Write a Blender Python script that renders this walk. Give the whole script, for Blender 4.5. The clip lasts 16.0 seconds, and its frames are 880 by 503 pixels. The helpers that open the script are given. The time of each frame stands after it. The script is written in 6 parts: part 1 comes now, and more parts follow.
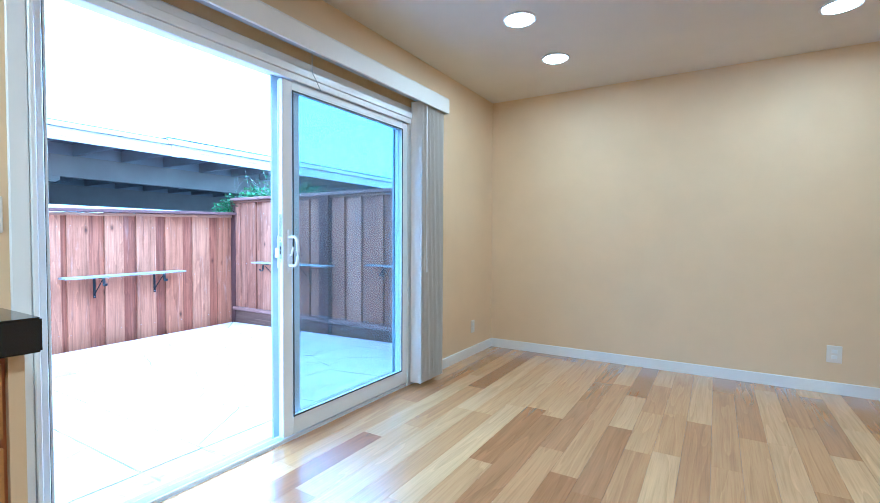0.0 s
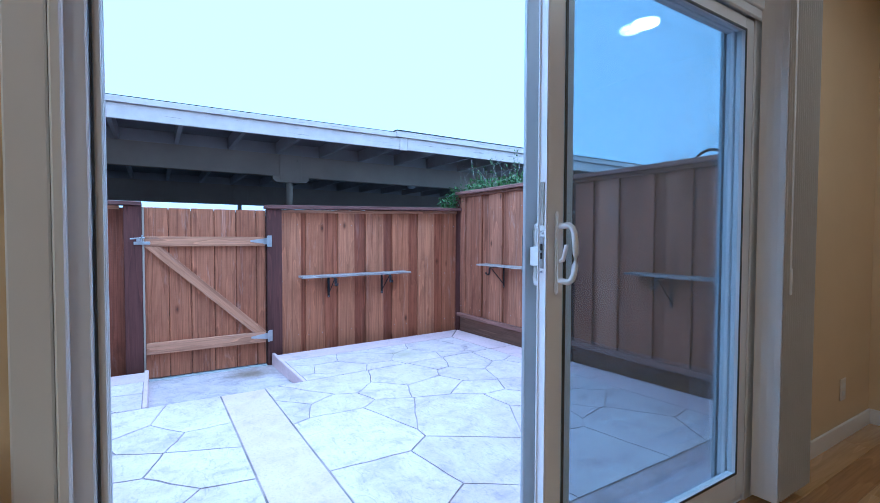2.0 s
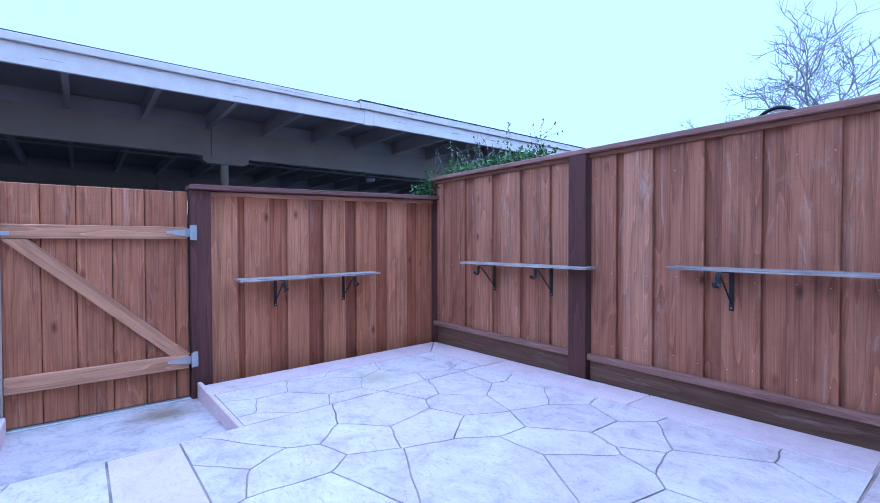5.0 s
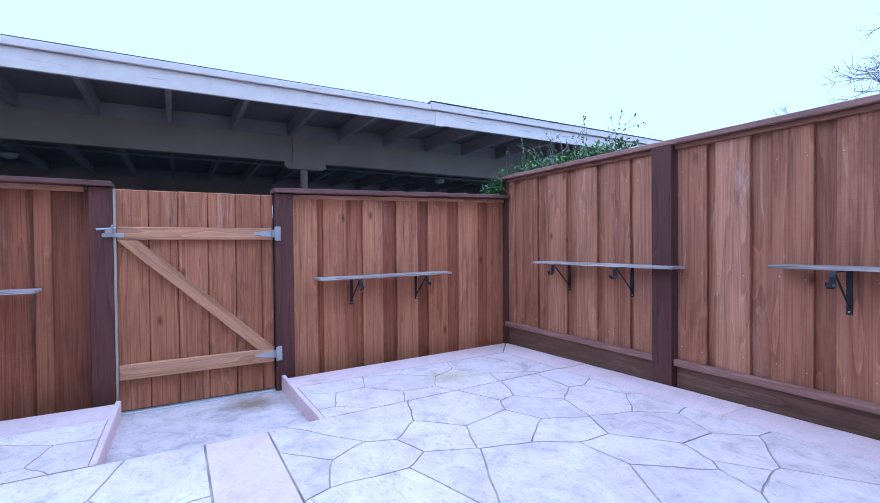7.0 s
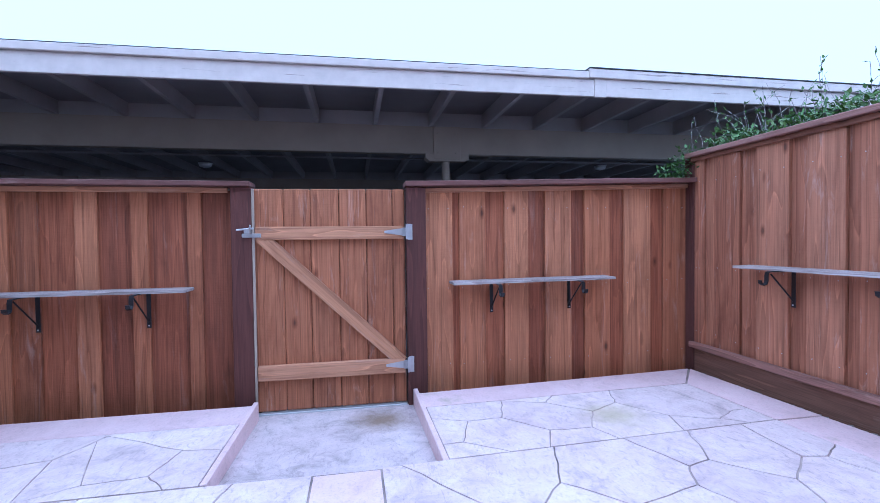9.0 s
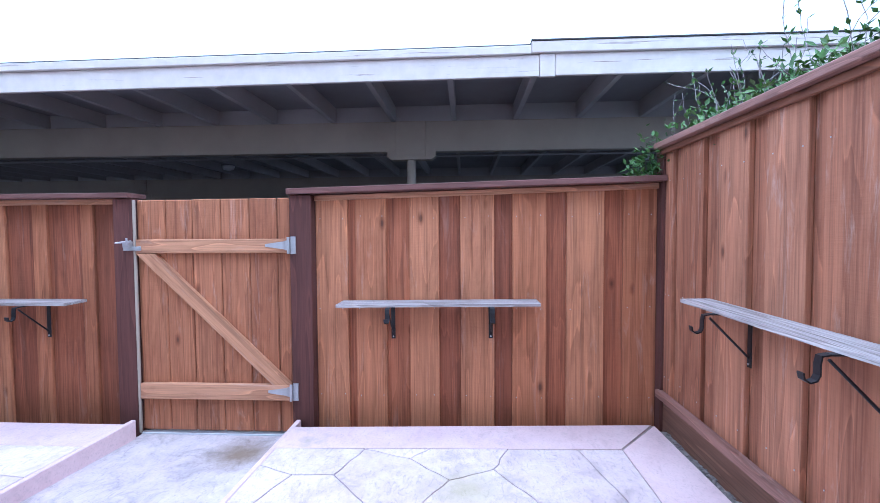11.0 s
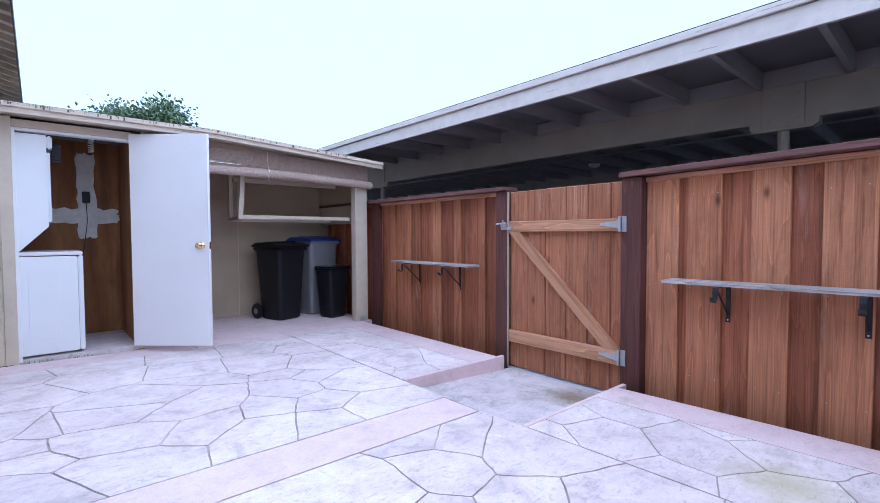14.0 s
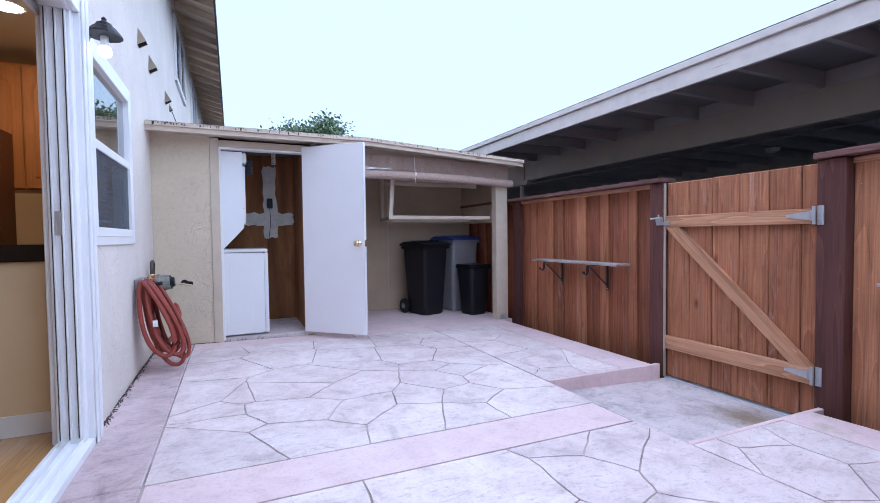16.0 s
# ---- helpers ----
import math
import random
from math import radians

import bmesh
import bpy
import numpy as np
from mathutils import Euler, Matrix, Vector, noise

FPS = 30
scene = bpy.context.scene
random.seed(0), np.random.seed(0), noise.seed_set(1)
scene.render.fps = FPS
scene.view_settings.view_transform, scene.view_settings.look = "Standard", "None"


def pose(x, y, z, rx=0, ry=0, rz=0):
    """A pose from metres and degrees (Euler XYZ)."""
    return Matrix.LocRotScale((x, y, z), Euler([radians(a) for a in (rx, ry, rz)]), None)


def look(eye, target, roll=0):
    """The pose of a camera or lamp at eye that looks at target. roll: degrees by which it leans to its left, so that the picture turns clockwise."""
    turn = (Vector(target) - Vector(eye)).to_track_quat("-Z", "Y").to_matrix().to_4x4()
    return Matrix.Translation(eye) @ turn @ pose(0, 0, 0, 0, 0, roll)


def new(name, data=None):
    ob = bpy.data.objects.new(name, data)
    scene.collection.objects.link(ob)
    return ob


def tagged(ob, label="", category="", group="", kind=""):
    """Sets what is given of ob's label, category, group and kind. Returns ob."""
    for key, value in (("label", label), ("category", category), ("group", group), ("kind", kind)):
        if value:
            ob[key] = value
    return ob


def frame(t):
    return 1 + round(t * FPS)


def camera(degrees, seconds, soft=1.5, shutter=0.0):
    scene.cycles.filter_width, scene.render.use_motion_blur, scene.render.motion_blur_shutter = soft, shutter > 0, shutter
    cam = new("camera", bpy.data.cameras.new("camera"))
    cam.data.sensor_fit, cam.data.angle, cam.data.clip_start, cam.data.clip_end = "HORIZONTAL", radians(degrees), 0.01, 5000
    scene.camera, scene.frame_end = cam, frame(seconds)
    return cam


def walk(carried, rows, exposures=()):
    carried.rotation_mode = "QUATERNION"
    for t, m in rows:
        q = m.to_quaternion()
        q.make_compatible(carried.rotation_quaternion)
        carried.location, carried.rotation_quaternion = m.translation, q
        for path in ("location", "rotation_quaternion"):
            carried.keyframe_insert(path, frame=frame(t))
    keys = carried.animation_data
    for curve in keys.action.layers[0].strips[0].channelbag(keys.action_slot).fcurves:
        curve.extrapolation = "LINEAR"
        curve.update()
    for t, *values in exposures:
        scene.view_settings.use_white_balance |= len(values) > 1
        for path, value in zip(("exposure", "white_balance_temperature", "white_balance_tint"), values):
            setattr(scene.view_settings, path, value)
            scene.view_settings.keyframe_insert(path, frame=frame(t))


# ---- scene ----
cam = camera(88.0, 16.0, soft=0.85)
PATH = [
    (0, (0.507, 0.727, 1.1), (-0.53, 2.436, 1.039), 0.3),
    (0.5, (0.285, 0.93, 1.089), (-1.085, 2.385, 1.026), 0.2),
    (1, (0.051, 1.148, 1.093), (-1.563, 2.328, 1.026), 0.3),
    (1.5, (-0.229, 1.294, 1.07), (-1.923, 2.355, 1.006), 0.5),
    (2, (-0.524, 1.427, 1.067), (-2.217, 2.49, 1.005), 0.2),
    (2.5, (-0.808, 1.570, 1.089), (-2.503, 2.63, 1.015), 0.5),
    (3, (-1.078, 1.666, 1.063), (-2.759, 2.748, 0.995), 0.3),
    (3.5, (-1.235, 1.718, 1.018), (-2.861, 2.882, 0.965), 0.0),
    (4, (-1.335, 1.738, 0.987), (-2.899, 2.984, 0.949), -0.1),
    (6.5, (-1.49, 1.704, 0.919), (-3.105, 2.883, 0.894), -0.6),
    (7, (-1.494, 1.705, 0.923), (-3.226, 2.705, 0.896), -0.5),
    (7.5, (-1.518, 1.728, 0.909), (-3.348, 2.534, 0.889), -0.5),
    (8, (-1.606, 1.76, 0.912), (-3.529, 2.308, 0.89), -0.3),
    (8.5, (-1.77, 1.817, 0.96), (-3.733, 2.197, 0.921), -0.3),
    (9, (-2.008, 2.009, 0.961), (-3.973, 2.375, 0.913), -0.7),
    (9.2, (-2.13, 2.15, 0.964), (-4.096, 2.513, 0.908), -0.8),
    (11.3, (-2.392, 3.619, 1.119), (-4.364, 3.293, 1.042), -0.6),
    (11.5, (-2.345, 3.706, 1.126), (-4.283, 3.219, 1.056), -0.8),
    (12, (-2.253, 3.898, 1.035), (-4.084, 3.095, 0.976), -0.5),
    (12.5, (-2.204, 3.944, 0.992), (-3.878, 2.852, 0.923), -0.4),
    (13, (-2.194, 3.948, 0.98), (-3.739, 2.68, 0.907), -0.4),
    (13.5, (-2.17, 3.912, 0.95), (-3.612, 2.528, 0.883), -0.0),
    (14, (-2.16, 3.897, 0.956), (-3.484, 2.4, 0.882), -0.2),
    (14.5, (-2.151, 3.887, 0.959), (-3.352, 2.29, 0.88), -0.4),
    (15, (-2.136, 3.867, 0.947), (-3.215, 2.185, 0.874), -0.4),
    (15.5, (-2.129, 3.86, 0.939), (-3.076, 2.1, 0.867), -0.6),
    (16, (-2.134, 3.855, 0.931), (-2.961, 2.035, 0.864), -0.7),
]
EXPOSURES = [
    (0.0, 2.52, 3400, -6), (0.5, 1.68, 3620, -5), (1.0, 1.22, 3800, -2), (1.5, 0.92, 3930, 0), (2.5, 0.70, 3900, 5),
    (3.5, 0.58, 3880, 11), (4.0, 0.52, 3880, 13), (6.5, 0.56, 4280, 13), (9.0, 0.62, 4450, 16), (11.3, 1.08, 4640, 12), (12.2, 0.90, 4500, 11),
    (13.0, 0.72, 4680, 12), (14.0, 0.56, 4800, 13), (16.0, 0.42, 4950, 14),
]
walk(cam, [(t, look(eye, target, roll)) for t, eye, target, roll in PATH], EXPOSURES)

# ---- daylight: a bright overcast sky and its soft sun ----
world = bpy.data.worlds.new("overcast_sky")
scene.world = world
world.use_nodes = True
wn, wl = world.node_tree.nodes, world.node_tree.links
wn.clear()
sky = wn.new("ShaderNodeTexSky")
sky.sky_type, sky.sun_disc = "NISHITA", False
sky.sun_elevation, sky.sun_rotation = radians(80), radians(333)
sky_dim = wn.new("ShaderNodeMix")
sky_dim.data_type = "RGBA"
sky_dim.inputs[0].default_value = 0.9
cloud = wn.new("ShaderNodeRGB")
cloud.outputs[0].default_value = (8.05, 9.0, 9.25, 1)
wl.new(sky.outputs[0], sky_dim.inputs[6])
wl.new(cloud.outputs[0], sky_dim.inputs[7])
sky_out = wn.new("ShaderNodeBackground")
sky_out.inputs[1].default_value = 0.1
wl.new(sky_dim.outputs[2], sky_out.inputs[0])
world_out = wn.new("ShaderNodeOutputWorld")
wl.new(sky_out.outputs[0], world_out.inputs[0])

sun_data = bpy.data.lights.new("sun", "SUN")
sun_data.energy, sun_data.angle, sun_data.color = 3.0, radians(150), (1.0, 0.92, 0.89)
sun = new("sun", sun_data)
sun.matrix_world = look((0, 0, 20), (1.0, -2.0, 0))

# ---- materials ----
def mat_base(name, rough=0.6, metal=0.0):
    m = bpy.data.materials.new(name)
    m.use_nodes = True
    n, l = m.node_tree.nodes, m.node_tree.links
    b = n["Principled BSDF"]
    b.inputs["Roughness"].default_value = rough
    b.inputs["Metallic"].default_value = metal
    return m, n, l, b


def coords(n, l, scale, spread=0.0, turn=0.0):
    """Object-space coordinates stretched by scale; spread shifts each object by its own random amount."""
    tc = n.new("ShaderNodeNewGeometry")
    mp = n.new("ShaderNodeMapping")
    mp.inputs["Scale"].default_value = scale
    if turn:
        mp.vector_type = "TEXTURE"
        mp.inputs["Scale"].default_value = tuple(1 / k for k in scale)
        mp.inputs["Rotation"].default_value = (turn, 0, 0)
    if spread:
        oi = n.new("ShaderNodeObjectInfo")
        mu = n.new("ShaderNodeVectorMath")
        mu.operation = "MULTIPLY_ADD"
        mu.inputs[1].default_value = (spread, spread * 1.7, spread * 0.6)
        l.new(oi.outputs["Random"], mu.inputs[0])
        l.new(tc.outputs["Position"], mu.inputs[2])
        l.new(mu.outputs[0], mp.inputs["Vector"])
    else:
        l.new(tc.outputs["Position"], mp.inputs["Vector"])
    return mp.outputs[0]


def noise_of(n, l, vec, scale, detail=4.0, rough=0.6, distort=0.0):
    t = n.new("ShaderNodeTexNoise")
    t.inputs["Scale"].default_value, t.inputs["Detail"].default_value = scale, detail
    t.inputs["Roughness"].default_value, t.inputs["Distortion"].default_value = rough, distort
    l.new(vec, t.inputs["Vector"])
    return t.outputs["Fac"]


def ramp(n, l, fac, stops):
    r = n.new("ShaderNodeValToRGB")
    e = r.color_ramp.elements
    while len(e) < len(stops):
        e.new(0.5)
    for k, (p, c) in zip(e, stops):
        k.position, k.color = p, (*c, 1)
    l.new(fac, r.inputs[0])
    return r.outputs[0]


def mixed(n, l, fac, a, b, mode="MIX"):
    x = n.new("ShaderNodeMix")
    x.data_type, x.blend_type = "RGBA", mode
    for sock, v in ((x.inputs[0], fac), (x.inputs[6], a), (x.inputs[7], b)):
        if isinstance(v, tuple):
            sock.default_value = (*v, 1)
        elif isinstance(v, (int, float)):
            sock.default_value = v
        else:
            l.new(v, sock)
    return x.outputs[2]


def bump(n, l, b, height, strength, dist=0.01):
    k = n.new("ShaderNodeBump")
    k.inputs["Strength"].default_value, k.inputs["Distance"].default_value = strength, dist
    l.new(height, k.inputs["Height"])
    l.new(k.outputs[0], b.inputs["Normal"])


def painted(name, c, rough=0.5, vary=0.12, grain=120, relief=0.08, metal=0.0, blotch=2.5):
    m, n, l, b = mat_base(name, rough, metal)
    v = coords(n, l, (1, 1, 1))
    big = noise_of(n, l, v, blotch, 3)
    dark = tuple(k * (1 - vary) for k in c)
    col = ramp(n, l, big, [(0.3, dark), (0.7, c)])
    l.new(col, b.inputs["Base Color"])
    if relief:
        bump(n, l, b, noise_of(n, l, v, grain, 3), relief, 0.004)
    return m


def wooden(name, tones, axis=2, grain=(28, 1.1), rough=0.75, relief=0.25, knots=True, spread=37.0, tone_span=1.0, weather=0.0, saw=0.0, streaky=0.5, ringy=0.8, turn=0.0, knot=(5.0, 2.2)):
    """Sawn timber with grain along an axis; every board has its own tone."""
    m, n, l, b = mat_base(name, rough)
    sc = [grain[0]] * 3
    sc[axis] = grain[1]
    v = coords(n, l, tuple(sc), spread, turn)
    fine = noise_of(n, l, v, 1.0, 6, 0.65, 0.35)
    sc2 = [9.0] * 3
    sc2[axis] = 0.75
    v2 = coords(n, l, tuple(sc2), spread, turn)
    broad = noise_of(n, l, v2, 1.0, 1.5, 0.4, 0.35)
    wave = n.new("ShaderNodeMath")
    wave.operation = "MULTIPLY"
    wave.inputs[1].default_value = 6.0
    l.new(broad, wave.inputs[0])
    fr = n.new("ShaderNodeMath")
    fr.operation = "FRACT"
    l.new(wave.outputs[0], fr.inputs[0])
    oi = n.new("ShaderNodeObjectInfo")
    lo, mid, hi = tones
    base = ramp(n, l, oi.outputs["Random"], [(0.0, lo), (0.18, tuple((a + b) / 2 for a, b in zip(lo, mid))), (0.5, mid), (1.0, hi)]) if tone_span else ramp(n, l, broad, [(0.3, lo), (0.5, mid), (0.7, hi)])
    sc3 = [grain[0] * 4.5] * 3
    sc3[axis] = grain[1] * 2.2
    hair = noise_of(n, l, coords(n, l, tuple(sc3), spread, turn), 1.0, 3, 0.6, 0.2)
    streak = ramp(n, l, fine, [(0.32, (0.42, 0.37, 0.34)), (0.48, (0.92, 0.90, 0.88)), (0.62, (1.08, 1.07, 1.05)), (0.8, (1.3, 1.26, 1.2))])
    streak = mixed(n, l, 1.0, streak, ramp(n, l, hair, [(0.33, (0.58, 0.54, 0.51)), (0.5, (1, 1, 1)), (0.68, (1.18, 1.16, 1.14))]), "MULTIPLY")
    rings = ramp(n, l, fr.outputs[0], [(0.0, (1.34, 1.30, 1.24)), (0.10, (1.02, 1.01, 1.0)), (0.62, (0.98, 0.97, 0.96)), (0.97, (0.74, 0.69, 0.66)), (1.0, (1.2, 1.17, 1.13))])
    col = mixed(n, l, streaky, base, streak, "MULTIPLY")
    col = mixed(n, l, ringy, col, rings, "MULTIPLY")
    if knots:
        ks = [knot[0]] * 3
        ks[axis] = knot[1]
        vk = coords(n, l, tuple(ks), spread, turn)
        vo = n.new("ShaderNodeTexVoronoi")
        vo.inputs["Scale"].default_value = 1.0
        l.new(vk, vo.inputs["Vector"])
        kn = ramp(n, l, vo.outputs["Distance"], [(0.035, (0.10, 0.07, 0.06)), (0.06, (0.5, 0.42, 0.38)), (0.12, (1, 1, 1))])
        col = mixed(n, l, 0.75, col, kn, "MULTIPLY")
    if weather:
        # broad stains, dark resin streaks and bleached flames along the grain
        sw, sd, sf = [5.0] * 3, [26.0] * 3, [13.0] * 3
        sw[axis], sd[axis], sf[axis] = 1.3, 0.8, 1.7
        stain = ramp(n, l, noise_of(n, l, coords(n, l, tuple(sw), spread, turn), 1.0, 6, 0.7, 0.5), [(0.3, (0.68, 0.62, 0.59)), (0.48, (1, 1, 1)), (0.72, (1.16, 1.17, 1.18))])
        col = mixed(n, l, 0.9, col, stain, "MULTIPLY")
        resin = ramp(n, l, noise_of(n, l, coords(n, l, tuple(sd), spread, turn), 1.0, 3, 0.6, 0.6), [(0.30, (0.42, 0.34, 0.32)), (0.41, (1, 1, 1))])
        col = mixed(n, l, 0.5, col, resin, "MULTIPLY")
        wm = ramp(n, l, noise_of(n, l, coords(n, l, tuple(sf), spread, turn), 1.0, 6, 0.72, 0.8), [(0.57, (0, 0, 0)), (0.76, (weather, weather, weather))])
        col = mixed(n, l, wm, col, (0.56, 0.42, 0.36))
    l.new(col, b.inputs["Base Color"])
    height = fine
    if saw:
        vs = coords(n, l, (9, 9, 170), 9.0)
        hs = noise_of(n, l, vs, 1.0, 2)
        col = mixed(n, l, 0.13, col, ramp(n, l, hs, [(0.34, (0.72, 0.68, 0.66)), (0.46, (1, 1, 1)), (0.64, (1.04, 1.04, 1.04))]), "MULTIPLY")
        l.new(col, b.inputs["Base Color"])
        ad = n.new("ShaderNodeMath")
        ad.operation = "MULTIPLY_ADD"
        ad.inputs[1].default_value = saw
        l.new(hs, ad.inputs[0])
        l.new(fine, ad.inputs[2])
        height = ad.outputs[0]
    bump(n, l, b, height, relief, 0.006)
    return m


def flaking(name, c, bare, axis=1):
    """Old paint that has cracked and flaked off along the grain of the board."""
    m, n, l, b = mat_base(name, 0.65)
    sc = [55.0] * 3
    sc[axis] = 1.6
    crack = noise_of(n, l, coords(n, l, tuple(sc)), 1.0, 5, 0.65, 0.5)
    where = noise_of(n, l, coords(n, l, (1, 1, 1)), 1.7, 4, 0.6)
    lift = n.new("ShaderNodeMath")
    lift.operation, lift.inputs[1].default_value = "MULTIPLY_ADD", 0.35
    l.new(where, lift.inputs[0])
    l.new(crack, lift.inputs[2])
    col = ramp(n, l, noise_of(n, l, coords(n, l, (1, 1, 1)), 9.0, 3), [(0.3, tuple(k * 0.86 for k in c)), (0.7, c)])
    col = mixed(n, l, ramp(n, l, lift.outputs[0], [(0.50, (0.9, 0.9, 0.9)), (0.545, (0, 0, 0))]), col, bare)
    l.new(col, b.inputs["Base Color"])
    bump(n, l, b, lift.outputs[0], 0.3, 0.004)
    return m


def glassy(name, tint, gloss=0.035):
    m = bpy.data.materials.new(name)
    m.use_nodes = True
    n, l = m.node_tree.nodes, m.node_tree.links
    n.clear()
    tr, gl, fr, mx, out = (n.new("ShaderNode" + k) for k in ("BsdfTransparent", "BsdfGlossy", "LayerWeight", "MixShader", "OutputMaterial"))
    tr.inputs[0].default_value = (*tint, 1)
    gl.inputs["Roughness"].default_value = 0.0
    fr.inputs[0].default_value = 0.5
    pw, sc = n.new("ShaderNodeMath"), n.new("ShaderNodeMath")
    pw.operation, pw.inputs[1].default_value = "POWER", 5.0
    sc.operation, sc.inputs[1].default_value, sc.inputs[2].default_value = "MULTIPLY_ADD", 0.93, gloss
    l.new(fr.outputs["Facing"], pw.inputs[0])
    l.new(pw.outputs[0], sc.inputs[0])
    l.new(sc.outputs[0], mx.inputs[0])
    l.new(tr.outputs[0], mx.inputs[1])
    l.new(gl.outputs[0], mx.inputs[2])
    l.new(mx.outputs[0], out.inputs[0])
    return m


def glowing(name, c, strength):
    m, n, l, b = mat_base(name, 0.4)
    b.inputs["Base Color"].default_value = (*c, 1)
    b.inputs["Emission Color"].default_value = (*c, 1)
    b.inputs["Emission Strength"].default_value = strength
    return m


def meshy(name, c, cover):
    """Fine woven mesh seen from afar: it dims what lies behind it."""
    m = bpy.data.materials.new(name)
    m.use_nodes = True
    n, l = m.node_tree.nodes, m.node_tree.links
    n.clear()
    tr, df, ad, out = (n.new("ShaderNode" + k) for k in ("BsdfTransparent", "BsdfDiffuse", "AddShader", "OutputMaterial"))
    tr.inputs[0].default_value = (1 - cover, 1 - cover, 1 - cover, 1)
    df.inputs[0].default_value = tuple(k * cover for k in c) + (1,)
    l.new(tr.outputs[0], ad.inputs[0])
    l.new(df.outputs[0], ad.inputs[1])
    l.new(ad.outputs[0], out.inputs[0])
    return m


def stuccoed(name, c, scale=4.5, strength=0.6):
    m, n, l, b = mat_base(name, 0.9)
    v = coords(n, l, (1, 1, 1))
    big = noise_of(n, l, v, 1.6, 5)
    col = ramp(n, l, big, [(0.3, tuple(k * 0.86 for k in c)), (0.7, c)])
    dirt = noise_of(n, l, v, 34, 8, 0.75)
    col = mixed(n, l, 0.7, col, ramp(n, l, dirt, [(0.3, (0.74, 0.72, 0.70)), (0.45, (0.98, 0.98, 0.98)), (0.7, (1.05, 1.05, 1.05))]), "MULTIPLY")
    l.new(col, b.inputs["Base Color"])
    h = noise_of(n, l, v, scale, 4, 0.5, 1.4)
    ridge = ramp(n, l, h, [(0.44, (0, 0, 0)), (0.50, (1, 1, 1)), (0.53, (0.15, 0.15, 0.15))])
    gate_by = ramp(n, l, noise_of(n, l, v, 2.3, 5, 0.6), [(0.47, (0.04, 0.04, 0.04)), (0.62, (0.8, 0.8, 0.8))])
    ridge = mixed(n, l, 1.0, ridge, gate_by, "MULTIPLY")
    gr = noise_of(n, l, v, 60, 8, 0.7)
    both = n.new("ShaderNodeMath")
    both.operation, both.inputs[1].default_value = "MULTIPLY_ADD", 0.35
    l.new(gr, both.inputs[0])
    l.new(ridge, both.inputs[2])
    bump(n, l, b, both.outputs[0], strength, 0.008)
    return m


def stone_mat(name, pale, pink, stain, rough=0.7, spot=None, spot_tone=(0.22, 0.16, 0.10), spot_most=0.9, wear=0.8):
    m, n, l, b = mat_base(name, rough)
    v = coords(n, l, (1, 1, 1), 0)
    oi = n.new("ShaderNodeObjectInfo")
    tone = ramp(n, l, oi.outputs["Random"], [(0, (0.93, 0.92, 0.93)), (1, (1.05, 1.05, 1.05))])
    cloudy = noise_of(n, l, v, 5.5, 8, 0.7, 0.6)
    col = ramp(n, l, cloudy, [(0.34, stain), (0.47, pink), (0.62, pale)])
    scuff = noise_of(n, l, coords(n, l, (1.0, 2.3, 1.0)), 9.0, 9, 0.75, 2.2)
    col = mixed(n, l, wear, col, ramp(n, l, scuff, [(0.36, (0.70, 0.69, 0.71)), (0.46, (1, 1, 1)), (0.7, (1.05, 1.05, 1.06))]), "MULTIPLY")
    fleck = noise_of(n, l, v, 70, 6, 0.75)
    col = mixed(n, l, 0.8, col, ramp(n, l, fleck, [(0.33, (0.78, 0.77, 0.77)), (0.45, (0.99, 0.99, 0.99)), (0.68, (1.05, 1.05, 1.05))]), "MULTIPLY")
    patch = ramp(n, l, noise_of(n, l, v, 0.9, 3), [(0.4, (0.90, 0.87, 0.88)), (0.62, (1, 1, 1))])
    col = mixed(n, l, 1.0, col, patch, "MULTIPLY")
    col = mixed(n, l, 1.0, col, tone, "MULTIPLY")
    moss = ramp(n, l, noise_of(n, l, v, 1.7, 6, 0.6), [(0.68, (0, 0, 0)), (0.76, (0.6, 0.6, 0.6))])
    col = mixed(n, l, moss, col, (0.36, 0.33, 0.2))
    if spot:
        # an old brown drip stain with a ragged rim
        far = n.new("ShaderNodeVectorMath")
        far.operation, far.inputs[1].default_value = "DISTANCE", spot
        geo = n.new("ShaderNodeNewGeometry")
        l.new(geo.outputs["Position"], far.inputs[0])
        rim = n.new("ShaderNodeMath")
        rim.operation, rim.inputs[1].default_value = "MULTIPLY_ADD", 0.28
        l.new(noise_of(n, l, v, 14, 6, 0.7), rim.inputs[0])
        l.new(far.outputs["Value"], rim.inputs[2])
        col = mixed(n, l, ramp(n, l, rim.outputs[0], [(0.18, (spot_most, spot_most, spot_most)), (0.40, (0, 0, 0))]), col, spot_tone)
    l.new(col, b.inputs["Base Color"])
    bump(n, l, b, noise_of(n, l, v, 22, 10, 0.72), 0.42, 0.008)
    return m


